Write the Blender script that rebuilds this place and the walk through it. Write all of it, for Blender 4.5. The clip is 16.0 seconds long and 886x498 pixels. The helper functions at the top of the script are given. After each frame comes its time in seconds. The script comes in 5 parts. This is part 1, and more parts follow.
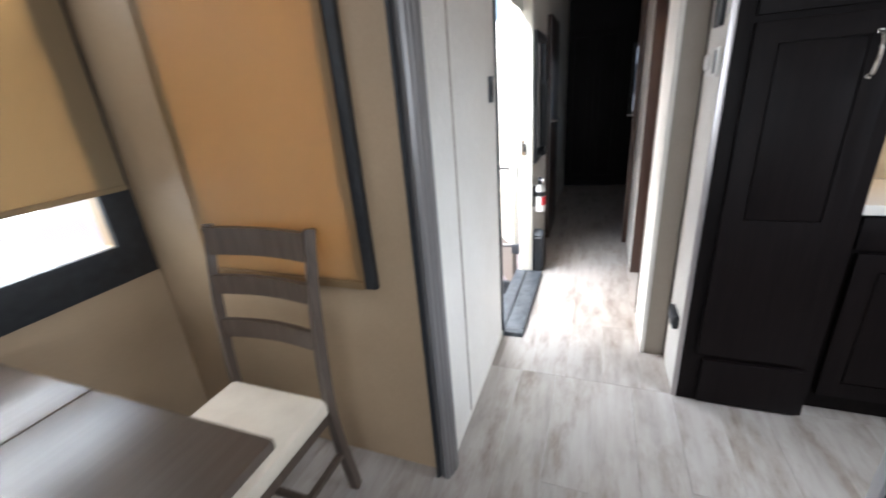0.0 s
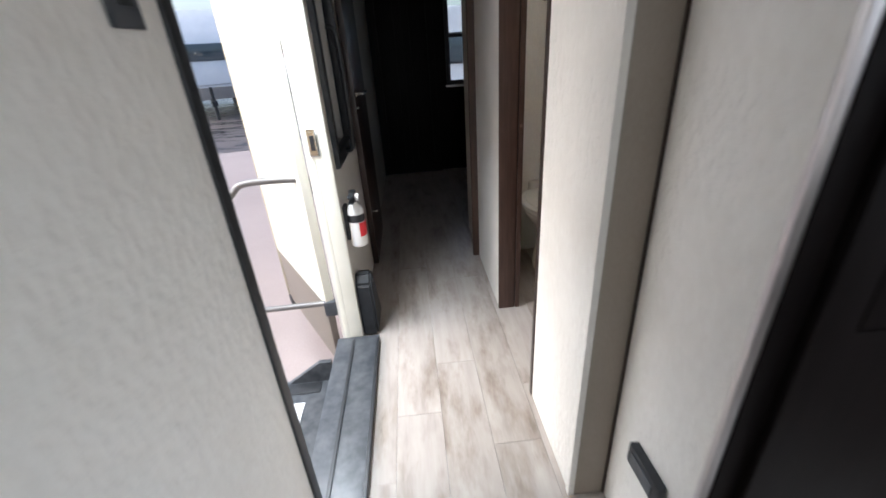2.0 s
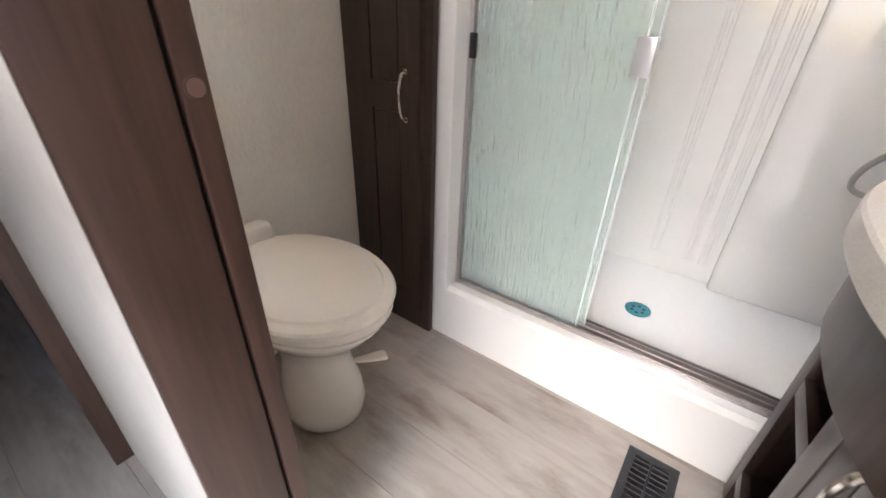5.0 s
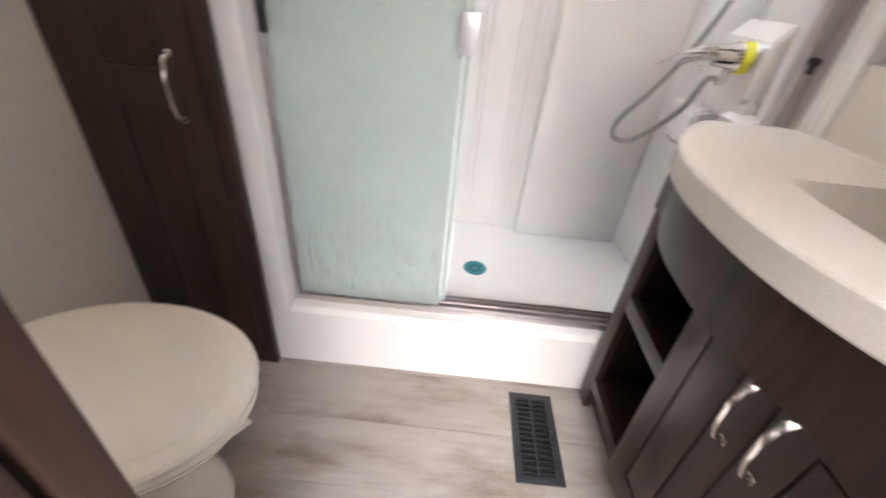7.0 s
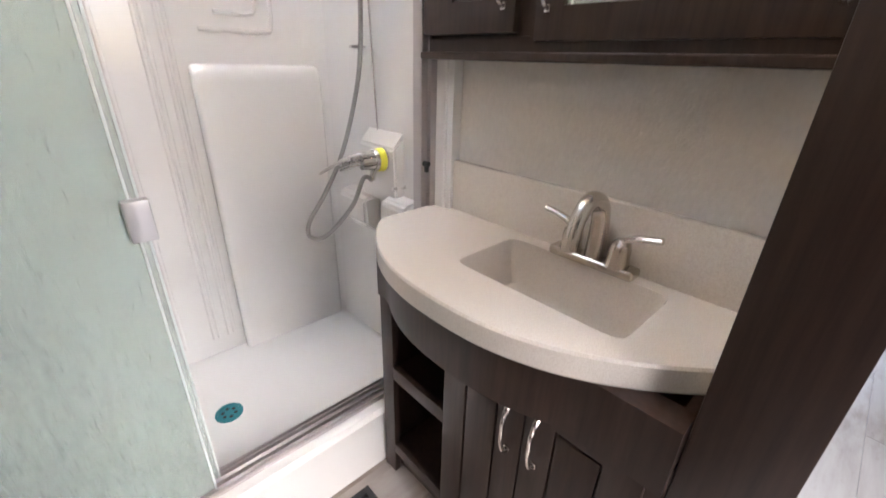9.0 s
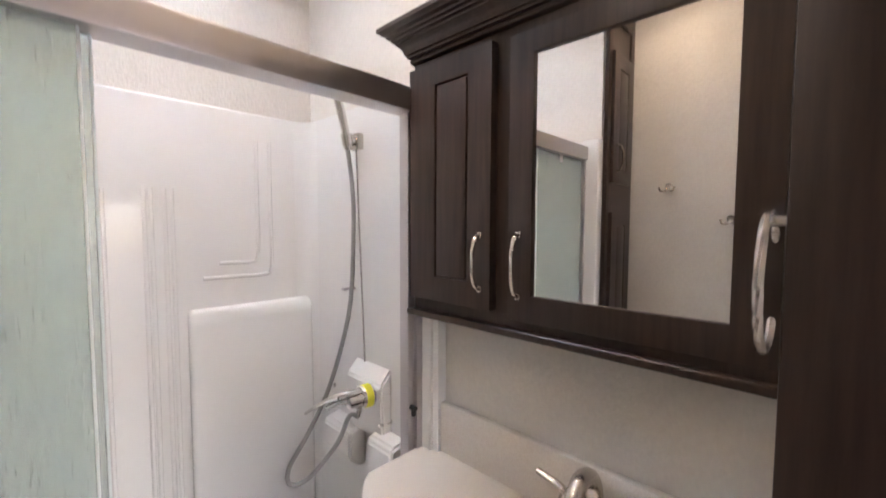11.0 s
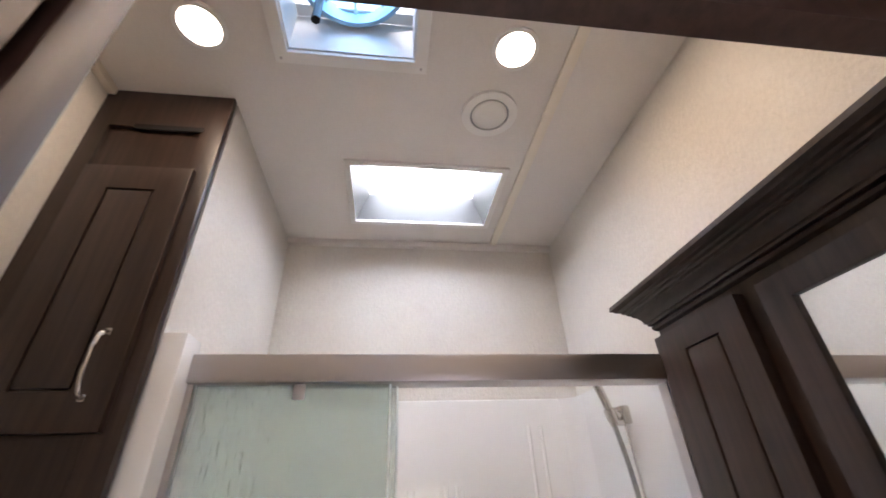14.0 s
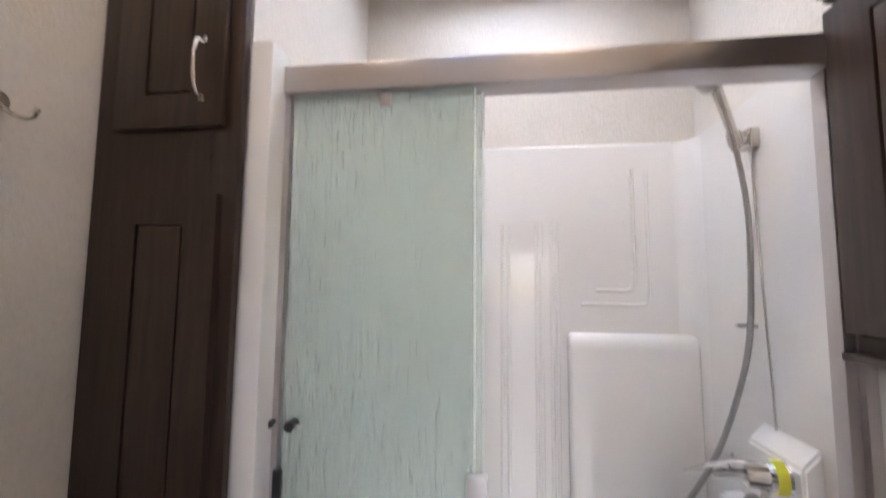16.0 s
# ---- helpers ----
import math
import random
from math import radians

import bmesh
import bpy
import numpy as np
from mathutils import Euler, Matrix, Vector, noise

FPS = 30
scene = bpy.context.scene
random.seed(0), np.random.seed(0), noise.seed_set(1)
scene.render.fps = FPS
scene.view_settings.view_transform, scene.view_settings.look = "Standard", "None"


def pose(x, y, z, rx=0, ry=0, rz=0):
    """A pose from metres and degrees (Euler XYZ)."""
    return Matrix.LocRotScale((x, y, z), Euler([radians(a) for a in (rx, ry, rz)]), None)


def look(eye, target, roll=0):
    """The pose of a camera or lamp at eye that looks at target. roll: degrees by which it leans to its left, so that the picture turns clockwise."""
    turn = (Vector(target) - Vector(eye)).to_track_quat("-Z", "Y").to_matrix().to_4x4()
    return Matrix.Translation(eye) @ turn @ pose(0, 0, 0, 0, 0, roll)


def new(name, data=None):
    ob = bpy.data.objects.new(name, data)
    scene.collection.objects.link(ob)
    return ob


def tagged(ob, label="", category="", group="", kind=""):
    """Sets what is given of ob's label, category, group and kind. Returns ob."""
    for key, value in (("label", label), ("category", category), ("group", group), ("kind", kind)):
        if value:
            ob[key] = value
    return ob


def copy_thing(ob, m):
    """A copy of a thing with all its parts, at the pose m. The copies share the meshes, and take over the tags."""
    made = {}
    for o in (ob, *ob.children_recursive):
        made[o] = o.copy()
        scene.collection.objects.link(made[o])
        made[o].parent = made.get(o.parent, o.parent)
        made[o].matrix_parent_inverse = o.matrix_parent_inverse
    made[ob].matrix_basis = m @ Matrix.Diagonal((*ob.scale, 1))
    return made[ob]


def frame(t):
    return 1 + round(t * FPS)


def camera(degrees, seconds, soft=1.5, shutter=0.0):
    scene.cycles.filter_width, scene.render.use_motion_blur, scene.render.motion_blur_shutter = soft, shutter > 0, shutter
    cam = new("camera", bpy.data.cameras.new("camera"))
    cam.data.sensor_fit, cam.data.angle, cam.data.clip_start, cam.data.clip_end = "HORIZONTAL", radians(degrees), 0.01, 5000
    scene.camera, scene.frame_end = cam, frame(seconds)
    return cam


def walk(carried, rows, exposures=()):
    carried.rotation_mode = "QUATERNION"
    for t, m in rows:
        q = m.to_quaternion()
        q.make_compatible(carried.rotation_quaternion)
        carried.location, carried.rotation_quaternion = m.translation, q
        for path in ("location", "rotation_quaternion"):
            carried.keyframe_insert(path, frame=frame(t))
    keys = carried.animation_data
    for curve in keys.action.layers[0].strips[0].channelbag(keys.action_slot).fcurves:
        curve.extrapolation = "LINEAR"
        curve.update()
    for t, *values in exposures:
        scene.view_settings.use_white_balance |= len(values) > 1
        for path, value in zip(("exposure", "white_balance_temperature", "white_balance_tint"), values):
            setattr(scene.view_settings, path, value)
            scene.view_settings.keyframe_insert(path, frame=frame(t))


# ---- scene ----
cam = camera(94.7, 16.0, 1.6, 0.4)
PATH = [
    (0, (-0.184, -0.397, 1.434), (-0.872, 1.335, 0.707), -4.7),
    (0.5, (-0.208, -0.132, 1.413), (-0.519, 1.701, 0.676), -3.2),
    (1, (-0.322, 0.178, 1.376), (-0.392, 2.027, 0.617), -3.1),
    (1.5, (-0.363, 0.536, 1.347), (-0.26, 2.352, 0.517), -2.8),
    (2, (-0.301, 0.933, 1.309), (-0.194, 2.724, 0.426), -3.8),
    (2.5, (-0.306, 1.386, 1.283), (-0.02, 3.095, 0.282), -6.0),
    (3, (-0.271, 1.801, 1.249), (0.308, 3.39, 0.181), -6.9),
    (3.5, (-0.164, 2.092, 1.088), (0.773, 3.493, 0.011), -4.0),
    (4, (-0.1, 2.294, 1.048), (1.166, 3.45, 0.018), 4.4),
    (4.2, (-0.072, 2.329, 1.047), (1.255, 3.432, 0.034), 3.8),
    (6.5, (0.137, 2.582, 1.005), (1.659, 3.215, -0.128), 4.8),
    (7, (0.113, 2.635, 1.055), (1.778, 2.654, -0.052), 5.6),
    (7.5, (0.122, 2.628, 1.105), (1.71, 2.231, -0.046), 2.3),
    (8, (0.126, 2.665, 1.133), (1.605, 1.821, 0.085), 2.8),
    (8.5, (0.135, 2.721, 1.196), (1.472, 1.566, 0.259), 2.1),
    (8.7, (0.147, 2.717, 1.214), (1.461, 1.511, 0.31), 2.0),
    (10.8, (0.182, 2.707, 1.466), (1.582, 1.289, 1.288), 0.9),
    (11, (0.175, 2.714, 1.497), (1.567, 1.283, 1.38), 0.2),
    (11.5, (0.147, 2.723, 1.543), (1.603, 1.359, 1.687), -1.2),
    (12, (0.135, 2.651, 1.578), (1.714, 1.501, 2.006), -1.3),
    (12.5, (0.11, 2.578, 1.608), (1.796, 1.713, 2.249), -0.6),
    (13, (0.087, 2.578, 1.61), (1.821, 1.961, 2.395), -0.8),
    (13.5, (0.077, 2.615, 1.607), (1.803, 2.185, 2.521), -2.4),
    (14, (0.078, 2.647, 1.586), (1.775, 2.402, 2.616), -2.5),
    (14.5, (0.09, 2.679, 1.554), (1.795, 2.604, 2.596), -0.2),
    (15, (0.109, 2.718, 1.513), (1.903, 2.747, 2.397), 1.1),
    (15.5, (0.136, 2.699, 1.461), (2.048, 2.834, 2.032), 1.5),
    (16, (0.188, 2.597, 1.381), (2.164, 2.856, 1.55), 0.5),
]
EXPO = [(0.0, 1.7, 5850, 9), (1.5, 1.45, 5850, 9), (2.0, 1.0, 5950, 9), (2.5, 0.66, 5850, 9), (3.0, 0.62, 5750, 9), (3.5, 1.3, 5850, 11), (4.0, 1.95, 5950, 12), (6.5, 2.1, 5950, 14), (8.5, 1.92, 5950, 15), (11.0, 1.75, 5950, 16), (12.0, 1.52, 5950, 16), (13.0, 1.4, 5950, 16), (14.0, 1.38, 5900, 16), (16.0, 1.65, 5750, 15)]
walk(cam, [(t, look(eye, aim, roll)) for t, eye, aim, roll in PATH], EXPO)

# ---- world and light ----
world = bpy.data.worlds.new("world")
scene.world = world
world.use_nodes = True
wn = world.node_tree.nodes
sky = wn.new("ShaderNodeTexSky")
sky.sky_type = "NISHITA"
sky.sun_disc = False
sky.sun_elevation, sky.sun_rotation = radians(42), radians(266)
sky.air_density, sky.dust_density, sky.ozone_density = 1.0, 4.0, 1.0
world.node_tree.links.new(sky.outputs[0], wn["Background"].inputs[0])
wn["Background"].inputs[1].default_value = 0.15


def lamp(name, kind, m, energy, colour, size=0.1, size_y=0.0, spread=0):
    data = bpy.data.lights.new(name, kind)
    data.energy, data.color = energy, colour
    if kind == "SUN":
        data.angle = size
    else:
        data.shape, data.size = ("RECTANGLE" if size_y else "DISK"), size
        if size_y:
            data.size_y = size_y
    if spread:
        data.spread = radians(spread)
    ob = new(name, data)
    ob.matrix_world = m
    return ob


lamp("sun", "SUN", look((-7.1, 1.5, 6.4), (0, 2, 0)), 0.95, (1.0, 0.97, 0.93), radians(40))
# daylight in the openings of the skylight and an unseen rear window added here
lamp("skylight_daylight", "AREA", look((1.386, 2.527, 2.86), (1.386, 2.527, 0)), 5.5, (0.94, 0.98, 1.0), 0.30, 0.50)
lamp("fan_daylight", "AREA", look((0.61, 2.772, 2.86), (0.61, 2.772, 0)), 0.5, (0.55, 0.78, 1.0), 0.26)
lamp("rear_fill_daylight", "AREA", look((0.3, -2.62, 1.5), (0.3, 2, 1.1)), 11, (0.95, 0.98, 1.0), 1.7, 0.9)
# fill light at an unseen kitchen opening, added to brighten the floor
lamp("kitchen_fill_daylight", "AREA", look((1.80, 0.40, 1.5), (0.1, 0.6, 0.0)), 7, (0.95, 0.98, 1.0), 1.1, 0.8, 95)
lamp("slide_window_daylight", "AREA", look((-2.06, -0.34, 1.5), (0.4, -0.2, 0.3)), 9, (0.93, 0.97, 1.0), 1.8, 1.05)
lamp("shaded_window_daylight", "AREA", look((-1.25, 0.80, 1.45), (-1.25, -1, 1.3)), 1.7, (0.95, 0.98, 1.0), 0.62, 1.15)
# fill lamp added outside above the open entry door, in place of sky light
lamp("entry_fill_daylight", "AREA", look((-0.98, 2.2, 2.5), (-0.4, 2.2, 0.0)), 62, (0.94, 0.98, 1.0), 0.8, 0.45)
lamp("under_cabinet_lamp", "AREA", look((1.2, 1.66, 1.40), (1.2, 1.70, 0)), 0.75, (1.0, 0.70, 0.40), 0.8, 0.06)
for ly, power in ((2.33, 1.5), (3.146, 0.8)):
    lamp("recessed_lamp_light", "AREA", look((0.72, ly, 2.612), (0.72, ly, 0)), power, (1.0, 0.73, 0.47), 0.10)

# ---- materials ----
def principled(name, colour, rough=0.5, metal=0.0, **sockets):
    m = bpy.data.materials.new(name)
    m.use_nodes = True
    b = m.node_tree.nodes["Principled BSDF"]
    b.inputs["Base Color"].default_value = (*colour, 1)
    b.inputs["Roughness"].default_value = rough
    b.inputs["Metallic"].default_value = metal
    for key, value in sockets.items():
        b.inputs[key.replace("_", " ")].default_value = value
    return m


def noise_tex(m, scale, detail=4, stretch=(1, 1, 1), rough=0.55, offset=None):
    n, l = m.node_tree.nodes, m.node_tree.links
    co, mp, tx = n.new("ShaderNodeTexCoord"), n.new("ShaderNodeMapping"), n.new("ShaderNodeTexNoise")
    mp.inputs["Scale"].default_value = stretch
    tx.inputs["Scale"].default_value, tx.inputs["Detail"].default_value, tx.inputs["Roughness"].default_value = scale, detail, rough
    l.new(co.outputs["Object"], mp.inputs["Vector"])
    if offset is not None:
        ob = n.new("ShaderNodeObjectInfo")
        mul = n.new("ShaderNodeVectorMath")
        mul.operation = "SCALE"
        mul.inputs[0].default_value = offset
        l.new(ob.outputs["Random"], mul.inputs["Scale"])
        l.new(mul.outputs[0], mp.inputs["Location"])
    l.new(mp.outputs[0], tx.inputs["Vector"])
    return tx.outputs["Fac"]


def ramp(m, fac, stops):
    r = m.node_tree.nodes.new("ShaderNodeValToRGB")
    e = r.color_ramp.elements
    while len(e) < len(stops):
        e.new(0.5)
    for k, (p, c) in zip(e, stops):
        k.position, k.color = p, (*c, 1)
    m.node_tree.links.new(fac, r.inputs[0])
    return r.outputs[0]


def mixed(m, a, b, fac, mode="MIX"):
    x = m.node_tree.nodes.new("ShaderNodeMix")
    x.data_type, x.blend_type = "RGBA", mode
    l = m.node_tree.links
    for sock, value in ((x.inputs[6], a), (x.inputs[7], b), (x.inputs[0], fac)):
        if isinstance(value, (int, float)):
            sock.default_value = value
        elif isinstance(value, tuple):
            sock.default_value = (*value, 1)
        else:
            l.new(value, sock)
    return x.outputs[2]


def paint(m, colour, height=None, strength=0.2, distance=0.002, rough=None):
    b, l = m.node_tree.nodes["Principled BSDF"], m.node_tree.links
    if colour is not None:
        l.new(colour, b.inputs["Base Color"])
    if height is not None:
        bump = m.node_tree.nodes.new("ShaderNodeBump")
        bump.inputs["Strength"].default_value, bump.inputs["Distance"].default_value = strength, distance
        l.new(height, bump.inputs["Height"])
        l.new(bump.outputs[0], b.inputs["Normal"])
    if rough is not None:
        mr = m.node_tree.nodes.new("ShaderNodeMapRange")
        mr.inputs["To Min"].default_value, mr.inputs["To Max"].default_value = rough[1], rough[2]
        l.new(rough[0], mr.inputs["Value"])
        l.new(mr.outputs[0], b.inputs["Roughness"])
    return m


def wall_vinyl(name, a, b, deep=0.25, weave=170, relief=0.0016):
    """Embossed vinyl wallboard: fine woven grain and faint cloudy patches."""
    m = principled(name, a, 0.48)
    fine = noise_tex(m, weave, 3, (1, 1, 0.55))
    big = noise_tex(m, 3.2, 4)
    return paint(m, ramp(m, mixed(m, fine, big, 0.55), [(0.34, b), (0.66, a)]), fine, deep, relief, (fine, 0.38, 0.58))


def wood(name, dark, light, rough=0.33, stretch=(26, 26, 1.6), bump=0.06):
    m = principled(name, light, rough)
    grain = noise_tex(m, 3.0, 6, stretch, 0.62, (3.0, 5.0, 7.0))
    cloud = noise_tex(m, 2.2, 3)
    col = ramp(m, grain, [(0.3, dark), (0.7, light)])
    col = mixed(m, col, tuple(c * 0.72 for c in dark), mixed(m, (0, 0, 0), cloud, 0.35))
    return paint(m, col, grain, bump, 0.001, (cloud, rough - 0.06, rough + 0.1))


WALL = wall_vinyl("wall_cream", (0.70, 0.665, 0.61), (0.615, 0.58, 0.53), 0.7, 120, 0.0028)
# this tan also carries the warm tint of light through the shades
WALL_WARMED = wall_vinyl("wall_tan_warmed", (0.37, 0.265, 0.165), (0.31, 0.22, 0.132))
# hall wall vinyl with the shade of its turned-away side in the colour
WALL_SHADED = wall_vinyl("wall_hall_shaded", (0.29, 0.245, 0.20), (0.245, 0.205, 0.165))
# well plastic is white; its shade is put into this dark colour
WELL_SHADE = principled("skylight_well_shaded", (0.12, 0.118, 0.115), 0.5)
WALL_HALL = wall_vinyl("wall_hall_white", (0.76, 0.735, 0.69), (0.68, 0.65, 0.60), 1.0, 55, 0.006)
CEIL = wall_vinyl("ceiling_board", (0.74, 0.70, 0.66), (0.68, 0.64, 0.60), 0.15)
DARK = wood("espresso_wood", (0.020, 0.0105, 0.0075), (0.052, 0.030, 0.022), 0.34)
JAMB = wood("walnut_jamb", (0.048, 0.024, 0.017), (0.092, 0.050, 0.036), 0.44)
# darker, duller copy of espresso; in the bedroom it holds the shade
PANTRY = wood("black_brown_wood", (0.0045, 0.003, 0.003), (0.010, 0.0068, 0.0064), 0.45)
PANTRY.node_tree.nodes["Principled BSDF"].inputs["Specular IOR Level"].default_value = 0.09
CHAIR = wood("grey_walnut", (0.05, 0.035, 0.026), (0.11, 0.08, 0.06), 0.3)
TABLE = wood("table_laminate", (0.075, 0.055, 0.042), (0.10, 0.076, 0.06), 0.32, (14, 1.0, 14), 0.02)
GELCOAT = principled("white_gelcoat", (0.80, 0.79, 0.77), 0.07, Specular_IOR_Level=0.7)
paint(GELCOAT, None, noise_tex(GELCOAT, 5, 2), 0.03, 0.003)
SOLID = principled("counter_offwhite", (0.70, 0.655, 0.60), 0.22)
paint(SOLID, ramp(SOLID, noise_tex(SOLID, 420, 2), [(0.35, (0.64, 0.59, 0.53)), (0.6, (0.72, 0.68, 0.62))]))
CERAMIC = principled("biscuit_ceramic", (0.74, 0.69, 0.62), 0.10)
paint(CERAMIC, ramp(CERAMIC, noise_tex(CERAMIC, 4, 3), [(0.3, (0.71, 0.66, 0.59)), (0.7, (0.76, 0.71, 0.64))]))
NICKEL = principled("brushed_nickel", (0.62, 0.58, 0.53), 0.26, 1.0)
paint(NICKEL, None, noise_tex(NICKEL, 90, 2, (1, 1, 0.08)), 0.05, 0.0005)
CHROME = principled("chrome", (0.75, 0.74, 0.72), 0.08, 1.0)
ALUM = principled("satin_aluminium", (0.52, 0.49, 0.49), 0.34, 1.0)
paint(ALUM, None, noise_tex(ALUM, 60, 3, (0.05, 1, 1)), 0.06, 0.0006)
MIRROR = principled("mirror_silver", (0.86, 0.86, 0.85), 0.015, 1.0)
WHITE = principled("white_plastic", (0.78, 0.76, 0.73), 0.35)
paint(WHITE, None, noise_tex(WHITE, 40, 2), 0.03, 0.001)
CREAM = principled("cream_door_skin", (0.78, 0.76, 0.66), 0.4)
paint(CREAM, ramp(CREAM, noise_tex(CREAM, 5, 4), [(0.3, (0.74, 0.72, 0.62)), (0.7, (0.80, 0.78, 0.69))]))
BLACK = principled("black_rubber", (0.012, 0.013, 0.015), 0.45)
paint(BLACK, ramp(BLACK, noise_tex(BLACK, 30, 4), [(0.3, (0.008, 0.009, 0.011)), (0.7, (0.02, 0.022, 0.025))]), noise_tex(BLACK, 200, 2), 0.1, 0.001)
SILL = principled("dark_grey_sill", (0.05, 0.055, 0.062), 0.4)
paint(SILL, ramp(SILL, noise_tex(SILL, 18, 5), [(0.35, (0.03, 0.034, 0.04)), (0.65, (0.075, 0.08, 0.088))]))
GREYM = principled("grey_steel_tube", (0.20, 0.19, 0.185), 0.38, 0.7)
HOSE = principled("grey_hose", (0.33, 0.32, 0.31), 0.3, 0.5)
TEAL = principled("teal_plastic", (0.02, 0.20, 0.24), 0.3)
YELLOW = principled("yellow_sticker", (0.75, 0.72, 0.05), 0.5)
RED = principled("red_label", (0.70, 0.03, 0.04), 0.5)
SEAT = principled("cream_upholstery", (0.60, 0.53, 0.43), 0.7)
paint(SEAT, ramp(SEAT, noise_tex(SEAT, 9, 4), [(0.3, (0.54, 0.47, 0.38)), (0.7, (0.62, 0.55, 0.45))]), noise_tex(SEAT, 260, 2), 0.2, 0.001)
STRIP = principled("ceiling_strip", (0.78, 0.72, 0.62), 0.45)
SPLASH = principled("stone_backsplash", (0.45, 0.36, 0.24), 0.35)
sp = noise_tex(SPLASH, 7, 8, (1, 1, 1), 0.7)
paint(SPLASH, ramp(SPLASH, sp, [(0.30, (0.32, 0.245, 0.155)), (0.5, (0.45, 0.36, 0.24)), (0.72, (0.55, 0.46, 0.33))]), sp, 0.1, 0.002)
ISLAND = principled("grey_island_panel", (0.42, 0.42, 0.43), 0.4)
paint(ISLAND, ramp(ISLAND, noise_tex(ISLAND, 12, 4), [(0.3, (0.38, 0.38, 0.39)), (0.7, (0.45, 0.45, 0.46))]))
VOID = principled("black_recess", (0.006, 0.006, 0.007), 0.8)
RAWWOOD = wood("raw_softwood", (0.30, 0.17, 0.08), (0.42, 0.26, 0.13), 0.6)

# rain glass: pale green, obscure
RAIN = principled("rain_glass", (0.90, 1.0, 0.96), 0.13, Transmission_Weight=0.74, IOR=1.45)
rn = noise_tex(RAIN, 75, 3, (1.0, 1.0, 0.14))
paint(RAIN, None, rn, 1.0, 0.009)
PULLGREY = principled("grey_satin_pull", (0.50, 0.51, 0.52), 0.3, 0.4)
LOUVER = principled("black_enamel_louver", (0.022, 0.023, 0.026), 0.2, 0.3)
CLEAR = principled("clear_glass", (0.93, 0.96, 0.95), 0.02, Transmission_Weight=1.0, IOR=1.45)
TINT = principled("tinted_glass", (0.07, 0.09, 0.10), 0.04)


def translucent(name, colour, mix=0.7, weave=0.0):
    m = principled(name, colour, 0.6)
    n, l = m.node_tree.nodes, m.node_tree.links
    tr, mx = n.new("ShaderNodeBsdfTranslucent"), n.new("ShaderNodeMixShader")
    tr.inputs[0].default_value = (*colour, 1)
    mx.inputs[0].default_value = mix
    l.new(n["Principled BSDF"].outputs[0], mx.inputs[1])
    l.new(tr.outputs[0], mx.inputs[2])
    l.new(mx.outputs[0], n["Material Output"].inputs[0])
    if weave:
        paint(m, None, noise_tex(m, 220, 2), weave, 0.001)
    return m


LENS = translucent("milky_skylight_lens", (0.95, 0.96, 0.97), 0.85)
DOME = translucent("blue_white_dome", (0.62, 0.82, 0.97), 0.85)
SHADE = translucent("brown_roller_shade", (0.32, 0.205, 0.10), 0.5, 0.25)
SHADE_PALE = translucent("tan_roller_shade", (0.40, 0.30, 0.175), 0.5, 0.25)


def glowing(name, colour, strength):
    m = principled(name, colour, 0.4)
    b = m.node_tree.nodes["Principled BSDF"]
    b.inputs["Emission Color"].default_value = (*colour, 1)
    b.inputs["Emission Strength"].default_value = strength
    return m


LAMPGLOW = glowing("lit_lamp_diffuser", (1.0, 0.86, 0.66), 6.0)

# vinyl plank floor: grey oak
PLANK = principled("grey_oak_vinyl", (0.36, 0.30, 0.25), 0.38)
pg = noise_tex(PLANK, 3.2, 7, (9, 0.9, 9), 0.6, (9.0, 23.0, 5.0))
pk = noise_tex(PLANK, 2.3, 4, (3.2, 1.0, 1), 0.6, (13.0, 7.0, 3.0))
pc = ramp(PLANK, pg, [(0.25, (0.24, 0.205, 0.18)), (0.5, (0.365, 0.33, 0.30)), (0.75, (0.45, 0.415, 0.385))])
pc = mixed(PLANK, pc, ramp(PLANK, pk, [(0.28, (0.15, 0.12, 0.10)), (0.46, (0.35, 0.31, 0.28)), (0.7, (0.44, 0.40, 0.37))]), 0.55)
po = PLANK.node_tree.nodes.new("ShaderNodeObjectInfo")
pc = mixed(PLANK, pc, ramp(PLANK, po.outputs["Random"], [(0.0, (0.93, 0.93, 0.93)), (1.0, (1.0, 1.0, 1.0))]), 1.0, "MULTIPLY")
kn = noise_tex(PLANK, 3.4, 5, (2.6, 0.8, 1), 0.66, (31.0, 17.0, 3.0))
pc = mixed(PLANK, pc, ramp(PLANK, kn, [(0.27, (0.50, 0.44, 0.39)), (0.40, (0.84, 0.81, 0.78)), (0.50, (1.0, 1.0, 1.0)), (0.66, (1.0, 1.0, 1.0)), (0.74, (0.74, 0.69, 0.65))]), 1.0, "MULTIPLY")
paint(PLANK, pc, pg, 0.08, 0.0008, (pk, 0.24, 0.38))
SUB = principled("floor_joint", (0.25, 0.22, 0.195), 0.7)
PAVE = principled("pink_concrete", (0.36, 0.30, 0.285), 0.8)
pv = noise_tex(PAVE, 0.35, 6, (1, 1, 1), 0.6)
paint(PAVE, ramp(PAVE, mixed(PAVE, pv, noise_tex(PAVE, 60, 3), 0.3), [(0.3, (0.30, 0.25, 0.235)), (0.7, (0.41, 0.345, 0.33))]), noise_tex(PAVE, 90, 3), 0.2, 0.004)
WET = principled("wet_asphalt", (0.06, 0.055, 0.055), 0.16)
wt = noise_tex(WET, 0.5, 6, (1, 3, 1), 0.65)
